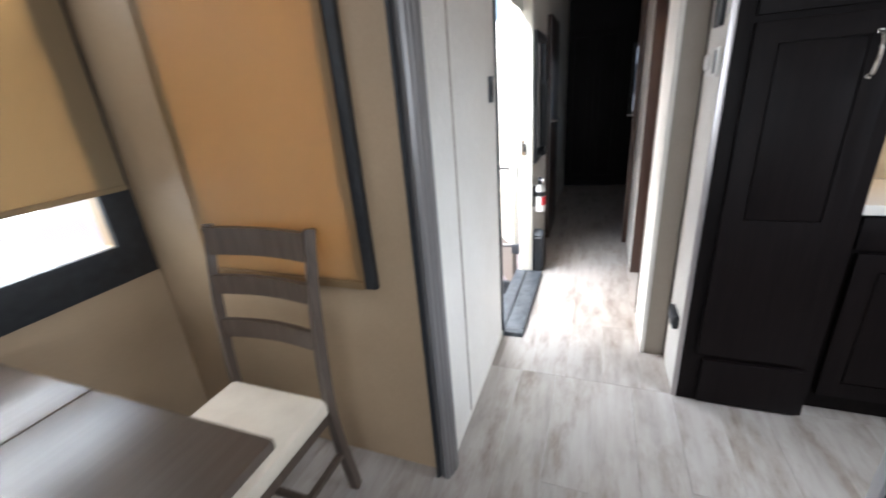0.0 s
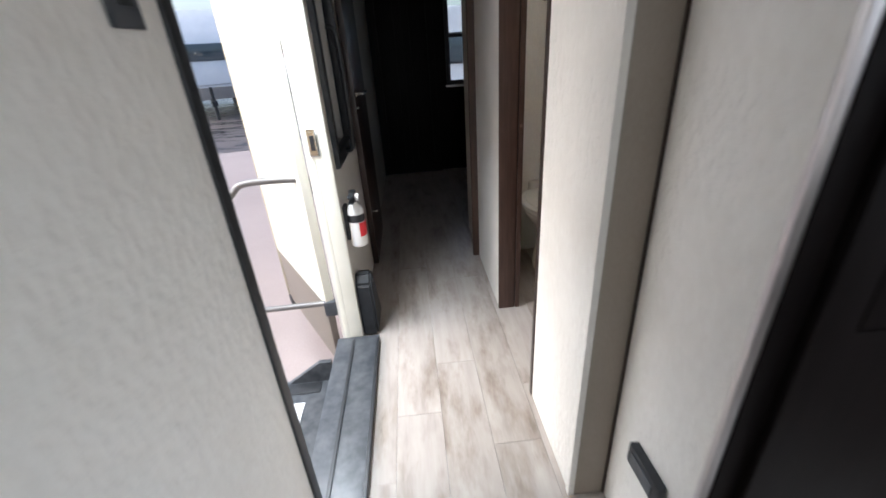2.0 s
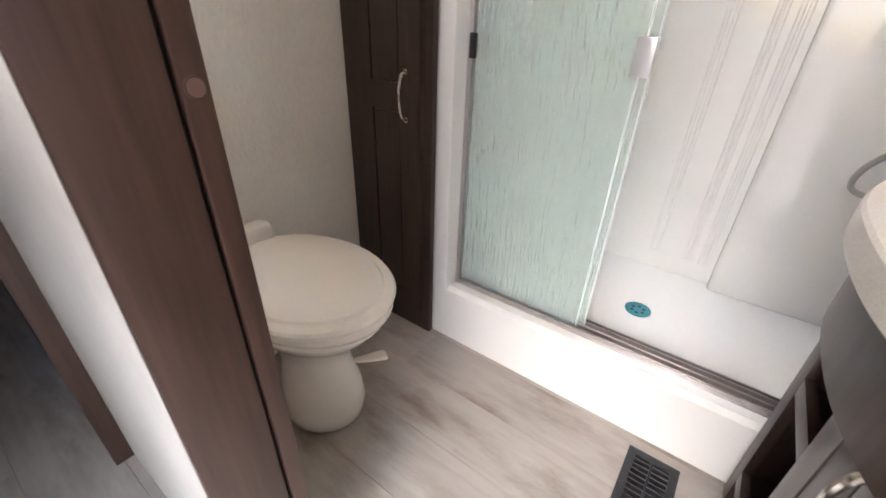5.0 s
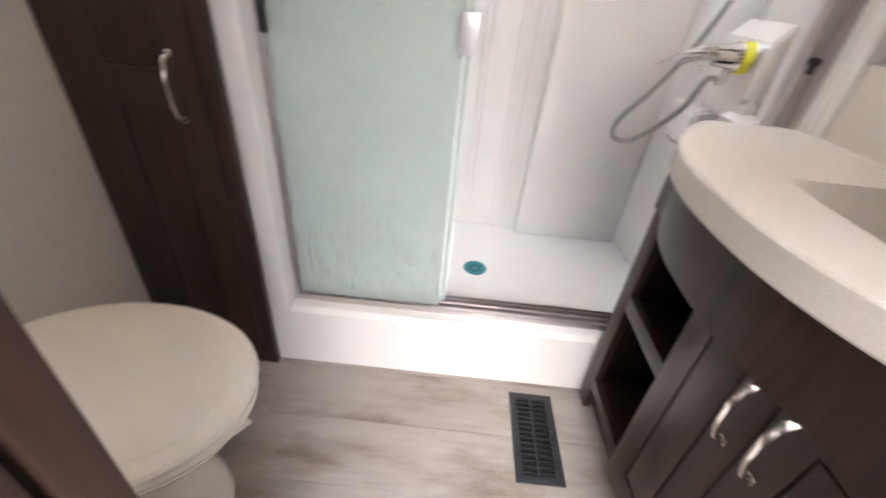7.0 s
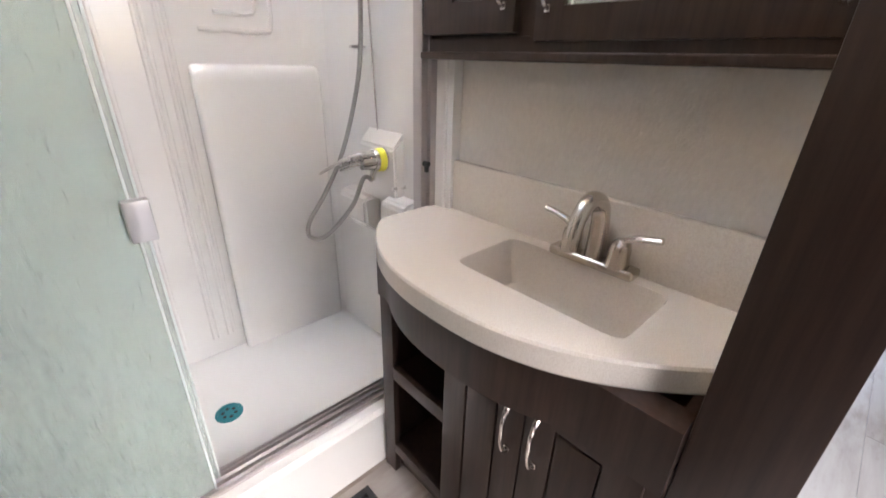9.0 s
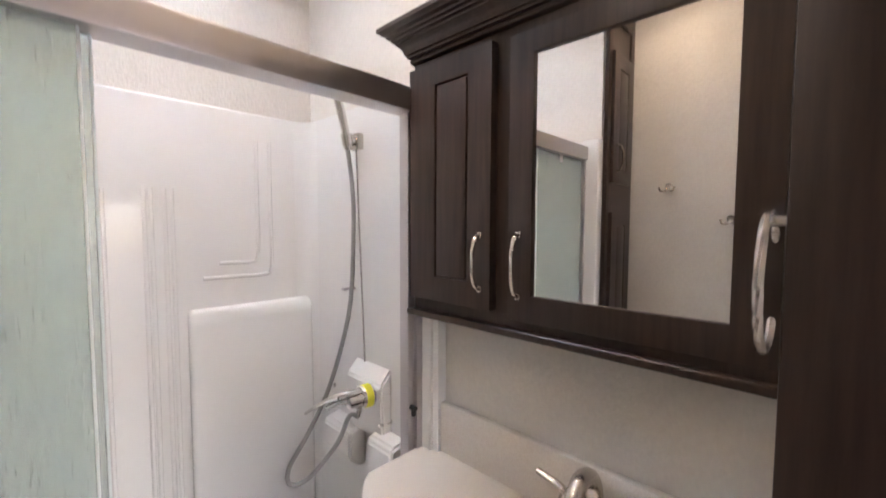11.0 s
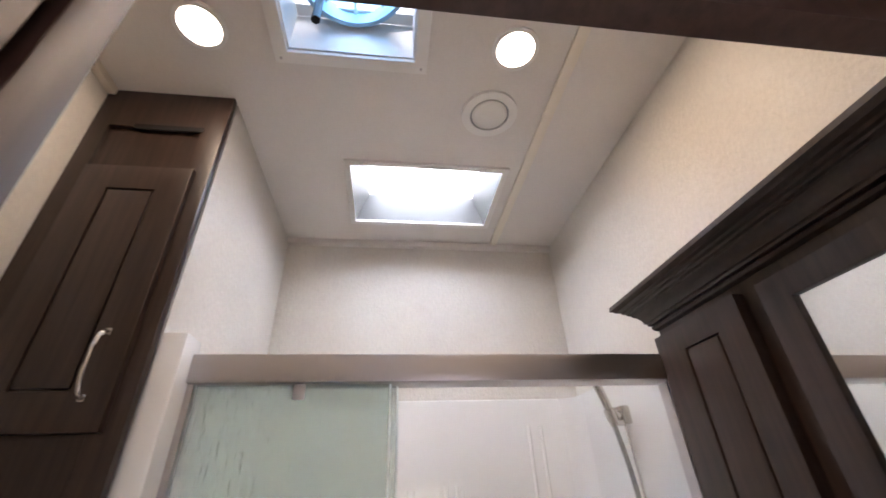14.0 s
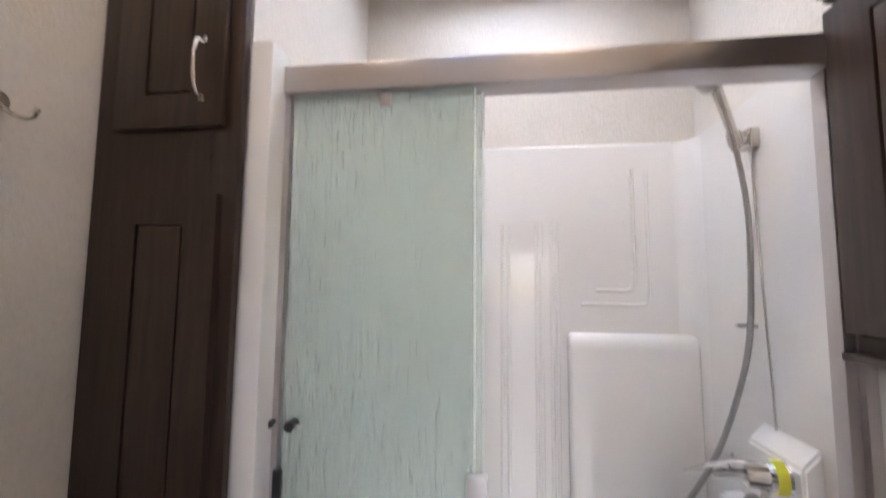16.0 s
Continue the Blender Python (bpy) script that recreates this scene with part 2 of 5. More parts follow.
paint(WET, ramp(WET, wt, [(0.4, (0.035, 0.033, 0.034)), (0.62, (0.20, 0.165, 0.155))]), None, 0, 0, (wt, 0.05, 0.55))
RVSKIN = principled("white_fibreglass", (0.78, 0.79, 0.80), 0.25)
paint(RVSKIN, ramp(RVSKIN, noise_tex(RVSKIN, 1.5, 4), [(0.3, (0.70, 0.72, 0.74)), (0.7, (0.80, 0.81, 0.82))]))
RVDARK = principled("dark_graphic", (0.03, 0.035, 0.045), 0.3)
RVGREY = principled("grey_graphic", (0.30, 0.31, 0.33), 0.35)

# ---- mesh helpers ----
def box(bm, x0, y0, z0, x1, y1, z1, bevel=0.0, seg=2):
    r = bmesh.ops.create_cube(bm, size=1, matrix=Matrix.LocRotScale(((x0 + x1) / 2, (y0 + y1) / 2, (z0 + z1) / 2), None, (abs(x1 - x0), abs(y1 - y0), abs(z1 - z0))))
    if bevel:
        edges = list({e for v in r["verts"] for e in v.link_edges})
        bmesh.ops.bevel(bm, geom=edges, offset=bevel, segments=seg, profile=0.6, affect="EDGES")
    return bm


def boxm(*a, **k):
    return box(bmesh.new(), *a, **k)


def rod(bm, p, q, r, r2=None, seg=16):
    p, q = Vector(p), Vector(q)
    d = q - p
    m = Matrix.Translation((p + q) / 2) @ d.to_track_quat("Z", "Y").to_matrix().to_4x4()
    bmesh.ops.create_cone(bm, cap_ends=True, segments=seg, radius1=r, radius2=r if r2 is None else r2, depth=d.length, matrix=m)
    return bm


def curve_points(pts, steps=6):
    pts = [Vector(p) for p in pts]
    out = []
    for i in range(len(pts) - 1):
        a, b, c, d = pts[max(i - 1, 0)], pts[i], pts[i + 1], pts[min(i + 2, len(pts) - 1)]
        for k in range(steps):
            t = k / steps
            out.append(0.5 * (2 * b + (c - a) * t + (2 * a - 5 * b + 4 * c - d) * t * t + (3 * b - a - 3 * c + d) * t ** 3))
    return out + [pts[-1]]


def tube(bm, pts, r, seg=10, steps=6, flat=1.0):
    pts = curve_points(pts, steps)
    rings = []
    up = Vector((0.31, 0.21, 0.93)).normalized()
    for i, p in enumerate(pts):
        d = (pts[min(i + 1, len(pts) - 1)] - pts[max(i - 1, 0)]).normalized()
        a = d.cross(up).normalized()
        b = d.cross(a)
        rr = r(i / (len(pts) - 1)) if callable(r) else r
        rings.append([bm.verts.new(p + (a * math.cos(2 * math.pi * k / seg) + b * math.sin(2 * math.pi * k / seg) * flat) * rr) for k in range(seg)])
    for a, b in zip(rings, rings[1:]):
        for k in range(seg):
            bm.faces.new((a[k], a[(k + 1) % seg], b[(k + 1) % seg], b[k]))
    bm.faces.new(rings[0][::-1])
    bm.faces.new(rings[-1])
    return bm


def prism(bm, pts, axis, lo, hi):
    """A polygon in the two other axes, drawn out along one axis."""
    def place(u, v, w):
        return {"x": (w, u, v), "y": (u, w, v), "z": (u, v, w)}[axis]
    a = [bm.verts.new(place(u, v, lo)) for u, v in pts]
    b = [bm.verts.new(place(u, v, hi)) for u, v in pts]
    bm.faces.new(a)
    bm.faces.new(b[::-1])
    for i in range(len(pts)):
        j = (i + 1) % len(pts)
        bm.faces.new((a[i], b[i], b[j], a[j]))
    bmesh.ops.recalc_face_normals(bm, faces=bm.faces)
    return bm


def lathe(bm, profile, cx, cy, seg=32, fx=lambda a: 1.0, fy=lambda a: 1.0, cap=True):
    """A profile of (radius x, radius y, height, shift y), turned about the upright through (cx, cy)."""
    rings = []
    for rx, ry, z, sy in profile:
        rings.append([bm.verts.new((cx + rx * math.cos(2 * math.pi * k / seg), cy + sy + ry * math.sin(2 * math.pi * k / seg), z)) for k in range(seg)])
    for a, b in zip(rings, rings[1:]):
        for k in range(seg):
            bm.faces.new((a[k], a[(k + 1) % seg], b[(k + 1) % seg], b[k]))
    if cap:
        bm.faces.new(rings[0][::-1])
        bm.faces.new(rings[-1])
    bmesh.ops.recalc_face_normals(bm, faces=bm.faces)
    return bm


def ring(bm, cx, cy, z0, z1, r0, r1, seg=40):
    prof = [(r0, z0), (r1, z0), (r1, z1), (r0, z1)]
    rings = [[bm.verts.new((cx + r * math.cos(2 * math.pi * k / seg), cy + r * math.sin(2 * math.pi * k / seg), z)) for k in range(seg)] for r, z in prof]
    for i in range(4):
        a, b = rings[i], rings[(i + 1) % 4]
        for k in range(seg):
            bm.faces.new((a[k], a[(k + 1) % seg], b[(k + 1) % seg], b[k]))
    bmesh.ops.recalc_face_normals(bm, faces=bm.faces)
    return bm


def frame_box(bm, axis, lo, hi, u0, v0, u1, v1, w, bevel=0.0):
    """A rectangular frame of width w (or left, bottom, right, top) standing across an axis."""
    wl, wb, wr, wt_ = w if isinstance(w, tuple) else (w,) * 4

    def place(u, v, h):
        return {"x": (h, u, v), "y": (u, h, v), "z": (u, v, h)}[axis]
    outer = [(u0, v0), (u1, v0), (u1, v1), (u0, v1)]
    inner = [(u0 + wl, v0 + wb), (u1 - wr, v0 + wb), (u1 - wr, v1 - wt_), (u0 + wl, v1 - wt_)]
    o0, o1, i0, i1 = ([bm.verts.new(place(u, v, h)) for u, v in loop] for loop, h in ((outer, lo), (outer, hi), (inner, lo), (inner, hi)))
    faces = []
    for a, b in ((o0, i0), (i1, o1), (o1, o0), (i0, i1)):
        for k in range(4):
            j = (k + 1) % 4
            faces.append(bm.faces.new((a[k], a[j], b[j], b[k])))
    bmesh.ops.recalc_face_normals(bm, faces=faces)
    if bevel:
        ring_edges = {e for a in (o0, o1, i0, i1) for k in range(4) for e in a[k].link_edges if e.other_vert(a[k]) in a}
        bmesh.ops.bevel(bm, geom=list(ring_edges), offset=bevel, segments=2, profile=0.6, affect="EDGES")
    return bm


def moved(bm, m):
    bmesh.ops.transform(bm, matrix=m, verts=bm.verts)
    return bm


def mesh_of(name, bm, material, angle=32):
    me = bpy.data.meshes.new(name)
    bm.to_mesh(me)
    bm.free()
    me.materials.append(material)
    me.shade_smooth()
    me.set_sharp_from_angle(angle=radians(angle))
    return me


def part(name, bm, material, parent, label=""):
    ob = new(name, mesh_of(name, bm, material))
    ob.parent = parent
    if parent.parent is None:
        ob.matrix_parent_inverse = parent.matrix_basis.inverted()
    return tagged(ob, label)


def thing(name, at, label, category, group="", kind=""):
    ob = new(name)
    ob.matrix_basis = Matrix.Translation(at)
    ob.empty_display_size = 0.05
    return tagged(ob, label, category, group, kind)


def solid(name, bm, material, label, category, group="", kind=""):
    return tagged(new(name, mesh_of(name, bm, material)), label, category, group, kind)


def setting(name, bm, material, label=""):
    return tagged(new(name, mesh_of(name, bm, material)), label, kind="structure")


FACES = {"-y": 0, "+y": 180, "-x": -90, "+x": 90}


def pull(w=0.012, length=0.13, out=0.03):
    """A bow handle: upright, standing out towards -y, its middle at the origin."""
    bm = bmesh.new()
    h = length / 2
    tube(bm, [(0, 0.0, -h), (0, -out * 0.62, -h * 0.86), (0, -out * 0.95, -h * 0.4), (0, -out, 0), (0, -out * 0.95, h * 0.4), (0, -out * 0.62, h * 0.86), (0, 0.0, h)], w / 2, 8, 4, 0.7)
    box(bm, -w * 0.55, -0.004, -h - 0.006, w * 0.55, 0, -h + 0.008, 0.0015)
    box(bm, -w * 0.55, -0.004, h - 0.008, w * 0.55, 0, h + 0.006, 0.0015)
    return bm


def cabinet_door(parent, face, x, y, z, w, h, inset, material, handle=None, t=0.02, name="door", inner=None):
    """A slab door with a routed rectangle. (x, y, z): its low corner at the viewer's left, on the carcass front."""
    m = Matrix.Translation((x, y, z)) @ Matrix.Rotation(radians(FACES[face]), 4, "Z")
    bm = bmesh.new()
    i0, i1 = inset if isinstance(inset, tuple) else (inset, w - inset)
    g = 0.005
    zi = inner or (i0, h - i0)
    frame_box(bm, "y", -t, 0, 0, 0, w, h, (i0, zi[0], w - i1, h - zi[1]), 0.0025)
    d = part(name, moved(bm, m), material, parent)
    bm = boxm(i0 - 0.001, -t + 0.008, zi[0] - 0.001, i1 + 0.001, -0.001, zi[1] + 0.001)
    box(bm, i0 + g, -t + 0.001, zi[0] + g, i1 - g, -t + 0.009, zi[1] - g, 0.002)
    part("panel", moved(bm, m), material, d)
    if handle:
        part("handle", moved(pull(), m @ Matrix.Translation((handle[0], -t, handle[1]))), NICKEL, d, "brushed nickel bow handle")
    return d

# ---- the setting ----
CEILING = 2.625
setting("floor", boxm(-0.74, -2.7, -0.06, 1.80, 6.0, -0.003), SUB, "grey oak vinyl plank floor")
setting("slide_floor", boxm(-2.03, -1.95, -0.06, -0.74, 0.77, -0.003), SUB, "grey oak vinyl plank floor of the slide-out")

# outer walls
# the gap is an unseen opening, added for the kitchen fill light
bm = bmesh.new()
box(bm, 1.755, -2.7, -0.06, 1.84, -0.20, CEILING + 0.3)
box(bm, 1.755, 1.00, -0.06, 1.84, 6.0, CEILING + 0.3)
box(bm, 1.755, -0.20, -0.06, 1.84, 1.00, 1.05)
box(bm, 1.755, -0.20, 1.95, 1.84, 1.00, CEILING + 0.3)
setting("wall_east", bm, WALL, "cream embossed vinyl wall")
# unseen end wall; its opening is added to let light in
bm = bmesh.new()
box(bm, -0.74, -2.72, 0, 1.755, -2.66, 1.0)
box(bm, -0.74, -2.72, 2.0, 1.755, -2.66, CEILING)
box(bm, -0.74, -2.72, 1.0, -0.6, -2.66, 2.0)
box(bm, 1.2, -2.72, 1.0, 1.755, -2.66, 2.0)
setting("wall_south", bm, WALL, "plain cream end wall with an opening added for light")
bm = bmesh.new()
box(bm, -0.74, -2.66, 0, -0.68, -1.95, CEILING)
box(bm, -0.74, 0.77, 0, -0.68, 1.735, CEILING)
box(bm, -0.74, 1.735, 1.93, -0.68, 2.655, CEILING)
setting("wall_west", bm, WALL_HALL, "off-white embossed vinyl wall beside the entry door")
wy0, wy1, wz0, wz1 = 2.745, 3.215, 0.905, 1.72
bm = bmesh.new()
box(bm, -0.74, 2.655, 0, -0.635, wy0, CEILING)
box(bm, -0.74, wy1, 0, -0.635, 5.75, CEILING)
box(bm, -0.74, wy0, 0, -0.635, wy1, wz0)
box(bm, -0.74, wy0, wz1, -0.635, wy1, CEILING)
setting("wall_west_hall", bm, WALL, "beige vinyl wall past the entry door")
bx0, bx1, bz0, bz1 = 0.17, 0.62, 0.97, 1.76
bm = bmesh.new()
box(bm, -0.74, 5.75, 0, bx0, 5.81, CEILING)
box(bm, bx1, 5.75, 0, 1.755, 5.81, CEILING)
box(bm, bx0, 5.75, 0, bx1, 5.81, bz0)
box(bm, bx0, 5.75, bz1, bx1, 5.81, CEILING)
# near-black wood puts the unlit bedroom's shade into the wall colour
setting("wall_north", bm, PANTRY, "bedroom end wall, its shade put into near-black wood")

# slide-out box of the dinette
sx = -1.97
setting("wall_slide_south", boxm(sx, -1.95, 0, -0.74, -1.89, CEILING), WALL_WARMED, "cream slide-out end wall")
ox0, ox1, oz0, oz1 = -1.58, -0.93, 0.86, 2.05
bm = bmesh.new()
box(bm, sx, 0.71, 0, ox0, 0.77, CEILING)
box(bm, ox1, 0.71, 0, -0.70, 0.77, CEILING)
box(bm, ox0, 0.71, 0, ox1, 0.77, oz0)
box(bm, ox0, 0.71, oz1, ox1, 0.77, CEILING)
setting("wall_slide_north", bm, WALL_WARMED, "tan vinyl slide-out wall, warm light in its colour, with a shaded window")
vy0, vy1, vz0, vz1 = -1.25, 0.57, 0.955, 2.05
bm = bmesh.new()
box(bm, sx - 0.06, -1.95, 0, sx, vy0, CEILING)
box(bm, sx - 0.06, vy1, 0, sx, 0.77, CEILING)
box(bm, sx - 0.06, vy0, 0, sx, vy1, vz0)
box(bm, sx - 0.06, vy0, vz1, sx, vy1, CEILING)
setting("wall_slide_west", bm, WALL_WARMED, "tan vinyl slide-out wall, warm light in its colour, with a wide window")

# bathroom walls; the doorway runs from y 2.172 to 2.77
JX0, JX1, JN = 0.10, 0.207, 0.212
DY0, DY1, DH = 2.172, 2.783, 1.857
setting("wall_bath_near", boxm(JX0, 1.731, 0, JN, DY0 - 0.022, CEILING), WALL_HALL, "off-white embossed hall wall before the bathroom")
setting("wall_bath_far", boxm(JX0, DY1 + 0.012, 0, JX1, 3.44, CEILING), WALL_HALL, "off-white embossed hall wall past the bathroom")
setting("wall_bath_head", boxm(JX0, DY0 - 0.022, DH + 0.05, JX1, DY1 + 0.012, CEILING), WALL_HALL, "wall above the bathroom doorway")
setting("wall_vanity", boxm(JN, 1.835, 0, 1.755, 1.872, CEILING), WALL, "beige embossed wall above the vanity")
setting("wall_toilet", boxm(JX1, 3.47, 0, 1.755, 3.51, CEILING), WALL, "beige wall behind the toilet")
setting("wall_shower_side", boxm(0.985, 3.128, 0, 1.755, 3.16, CEILING), WALL, "cream wall above the shower surround")
setting("wall_kitchen_return", boxm(JX0 + 0.109, 1.412, 0, 0.224, 1.731, CEILING), WALL_HALL, "off-white cabinet end panel facing the hall")

# jambs and header of the pocket doorway
bm = bmesh.new()
box(bm, JX0 - 0.004, DY1, 0, 0.181, DY1 + 0.012, DH, 0.002)
setting("door_jamb_far_outer", bm, JAMB, "walnut pocket-door jamb board")
setting("door_jamb_far_inner", boxm(0.186, DY1 - 0.002, 0, JX1 + 0.002, DY1 + 0.012, DH, 0.002), JAMB, "walnut pocket-door jamb board")
setting("door_pocket", boxm(0.181, DY1 + 0.008, 0, 0.186, DY1 + 0.0118, DH), VOID)
bm = bmesh.new()
box(bm, JX0 - 0.006, DY0 - 0.022, 0, JN + 0.003, DY0, DH, 0.003)
setting("door_jamb_near", bm, DARK, "dark jamb board beside the vanity")
bm = bmesh.new()
box(bm, JX0 - 0.004, DY0, DH, 0.125, DY1, DH + 0.05, 0.003)
box(bm, 0.200, DY0, DH, JX1 + 0.019, DY1, DH + 0.05, 0.003)
setting("door_header", bm, JAMB, "dark double header board over the doorway")
setting("door_header_core", boxm(0.125, DY0, DH + 0.034, 0.200, DY1, DH + 0.0498), RAWWOOD)
track = thing("sliding_door_track", (0.15, 2.47, DH + 0.03), "white sliding door track under the doorway header", "door track")
part("rail", rod(rod(bmesh.new(), (0.139, DY0 + 0.02, DH + 0.022), (0.139, DY1, DH + 0.022), 0.007), (0.174, DY0 + 0.02, DH + 0.022), (0.174, DY1, DH + 0.022), 0.009), WHITE, track)
part("bracket", boxm(0.132, DY0 + 0.001, DH + 0.008, 0.171, DY0 + 0.02, DH + 0.034, 0.002), WHITE, track)
pullcup = thing("finger_pull", (0.197, DY1 - 0.003, 0.975), "round bronze finger pull in the doorway jamb", "finger pull")
part("cup", rod(bmesh.new(), (0.197, DY1 - 0.0028, 0.975), (0.197, DY1 - 0.002, 0.975), 0.008, None, 24), principled("bronze_cup", (0.16, 0.10, 0.08), 0.35), pullcup)
part("rim", moved(ring(bmesh.new(), 0, 0, 0, 0.0012, 0.0075, 0.0092), Matrix.Translation((0.197, DY1 - 0.002, 0.975)) @ Matrix.Rotation(radians(90), 4, "X")), JAMB, pullcup)

# hall trims
bm = bmesh.new()
box(bm, 0.06, 3.44, 0, 0.23, 3.475, 1.95, 0.003)
setting("trim_bedroom_jamb", bm, JAMB, "walnut trim at the bedroom doorway")
setting("wall_bedroom_east", boxm(JX0, 3.51, 0, 0.14, 3.95, CEILING), WALL, "bedroom wall")
setting("trim_wall_end", boxm(-0.745, 1.718, 0.03, -0.672, 1.757, 1.93, 0.004), BLACK, "dark edge trim of the entry opening")
setting("trim_kitchen_corner", boxm(0.203, 1.400, 0, 0.2235, 1.412, CEILING, 0.002), ALUM, "grey corner trim beside the pantry")
setting("wall_hall_return", boxm(0.1125, 1.7265, 0, 0.2085, 1.7308, CEILING), WALL_SHADED, "return of the hall wall, shade put into its taupe colour")
setting("trim_hall_inner", boxm(0.2035, 1.7195, 0, 0.2088, 1.7262, CEILING), DARK)
setting("trim_hall_corner", prism(bmesh.new(), [(0.094, 1.725), (0.112, 1.725), (0.112, 1.731), (0.10, 1.731), (0.10, 1.745), (0.094, 1.745)], "z", 0, CEILING), WALL_HALL)
# the seam's shadow line is painted as a thin dark strip
for sy in (1.04,):
    setting("trim_wall_seam", boxm(-0.681, sy, 0, -0.6765, sy + 0.009, CEILING, 0.001), WALL_SHADED, "wallboard seam strip, darkened as its shadow line")
bm = bmesh.new()
prism(bm, [(-0.70, 0.685), (-0.674, 0.672), (-0.662, 0.676), (-0.660, 0.686), (-0.667, 0.690), (-0.656, 0.696), (-0.652, 0.708), (-0.660, 0.713), (-0.650, 0.720), (-0.647, 0.738), (-0.656, 0.742), (-0.650, 0.748), (-0.652, 0.760), (-0.668, 0.770), (-0.70, 0.770)], "z", 0, CEILING)
setting("trim_slide_post", bm, principled("grey_slide_trim", (0.19, 0.18, 0.178), 0.36, 0.4), "grey moulded post at the slide-out opening")
setting("trim_slide_seal", boxm(-0.712, 0.668, 0, -0.700, 0.715, CEILING, 0.003), BLACK, "black rubber slide seal")

# ceiling with the skylight and fan openings
KX0, KX1, KY0, KY1 = 1.198, 1.577, 2.233, 2.822
FX0, FX1, FY0, FY1 = 0.44, 0.782, 2.60, 2.945
bm = bmesh.new()
for x0, x1, y0, y1 in ((-2.03, KX0, -2.72, FY0), (-2.03, FX0, FY0, FY1), (FX1, KX0, FY0, FY1), (-2.03, KX0, FY1, 6.0), (KX1, 1.84, -2.72, 6.0), (KX0, KX1, -2.72, KY0), (KX0, KX1, KY1, 6.0)):
    box(bm, x0, y0, CEILING, x1, y1, CEILING + 0.28)
setting("ceiling", bm, CEIL, "cream panel ceiling")
setting("trim_ceiling_seam", boxm(0.25, 2.147, CEILING - 0.010, 1.735, 2.181, CEILING, 0.003), STRIP, "cream ceiling seam strip")
setting("trim_ceiling_cove", boxm(1.725, 1.873, CEILING - 0.028, 1.7545, 3.127, CEILING, 0.006), CEIL, "cove strip along the ceiling edge")
setting("trim_toilet_cove", boxm(0.241, 3.445, CEILING - 0.025, 0.955, 3.4695, CEILING, 0.005), STRIP, "cove strip above the toilet wall")
setting("baseboard", boxm(-0.68, 0.80, 0, -0.672, 1.733, 0.012, 0.002), WALL_HALL)

skylight = thing("skylight", (1.386, 2.527, CEILING), "white framed bathroom skylight with milky lens", "skylight", kind="structure")
part("flange", frame_box(bmesh.new(), "z", CEILING - 0.012, CEILING, 1.188, 2.222, 1.582, 2.83, 0.022, 0.004), WHITE, skylight)
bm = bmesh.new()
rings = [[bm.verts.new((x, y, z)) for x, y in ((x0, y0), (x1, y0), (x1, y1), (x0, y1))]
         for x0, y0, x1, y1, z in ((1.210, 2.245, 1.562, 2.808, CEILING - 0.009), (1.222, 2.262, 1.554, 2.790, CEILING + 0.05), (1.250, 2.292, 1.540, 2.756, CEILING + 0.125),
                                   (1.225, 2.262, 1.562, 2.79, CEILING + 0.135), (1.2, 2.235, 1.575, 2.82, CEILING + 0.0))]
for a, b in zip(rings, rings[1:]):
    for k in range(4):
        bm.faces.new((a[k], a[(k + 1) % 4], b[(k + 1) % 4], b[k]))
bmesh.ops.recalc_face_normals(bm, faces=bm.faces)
part("well", bm, WELL_SHADE, skylight)
bm = bmesh.new()
nseg = 14
top = [[bm.verts.new((x, 2.262 + 0.528 * k / nseg, CEILING + 0.137 + 0.05 * math.sin(math.pi * k / nseg))) for k in range(nseg + 1)] for x in (1.226, 1.560)]
for k in range(nseg):
    bm.faces.new((top[0][k], top[1][k], top[1][k + 1], top[0][k + 1]))
lens = part("lens", bm, LENS, skylight, "milky white domed lens")

fan = thing("roof_vent_fan", (0.61, 2.772, CEILING), "white square roof vent with clear round fan", "vent fan", kind="structure")
part("flange", frame_box(bmesh.new(), "z", CEILING - 0.014, CEILING, 0.408, 2.567, 0.815, 2.978, 0.036, 0.004), WHITE, fan)
part("well", frame_box(bmesh.new(), "z", CEILING, CEILING + 0.15, FX0 - 0.001, FY0 - 0.001, FX1 + 0.001, FY1 + 0.001, 0.008), WHITE, fan)
bm = bmesh.new()
ring(bm, 0.611, 2.772, CEILING + 0.10, CEILING + 0.17, 0.140, 0.152, 48)
part("fan_ring", bm, principled("pale_blue_ring", (0.35, 0.58, 0.78), 0.3), fan, "pale blue round fan ring")
bm = bmesh.new()
box(bm, FX0 + 0.008, FY0 + 0.008, CEILING + 0.15, 0.611 - 0.13, FY1 - 0.008, CEILING + 0.16)
box(bm, 0.611 + 0.13, FY0 + 0.008, CEILING + 0.15, FX1 - 0.008, FY1 - 0.008, CEILING + 0.16)
part("deck", bm, WHITE, fan)
dome = part("dome", rod(bmesh.new(), (0.611, 2.772, CEILING + 0.165), (0.611, 2.772, CEILING + 0.172), 0.15, None, 48), DOME, fan, "translucent blue-white lid")
dome.visible_shadow = False
for a in range(0, 360, 36):
    bm = bmesh.new()
    box(bm, 0.03, -0.004, 0, 0.135, 0.004, 0.006)
    part("blade", moved(bm, Matrix.Translation((0.611, 2.772, CEILING + 0.135)) @ Matrix.Rotation(radians(a), 4, "Z") @ Matrix.Rotation(radians(28), 4, "X")), WHITE, fan)
part("hub", rod(bmesh.new(), (0.611, 2.772, CEILING + 0.12), (0.611, 2.772, CEILING + 0.16), 0.034, None, 24), WHITE, fan)
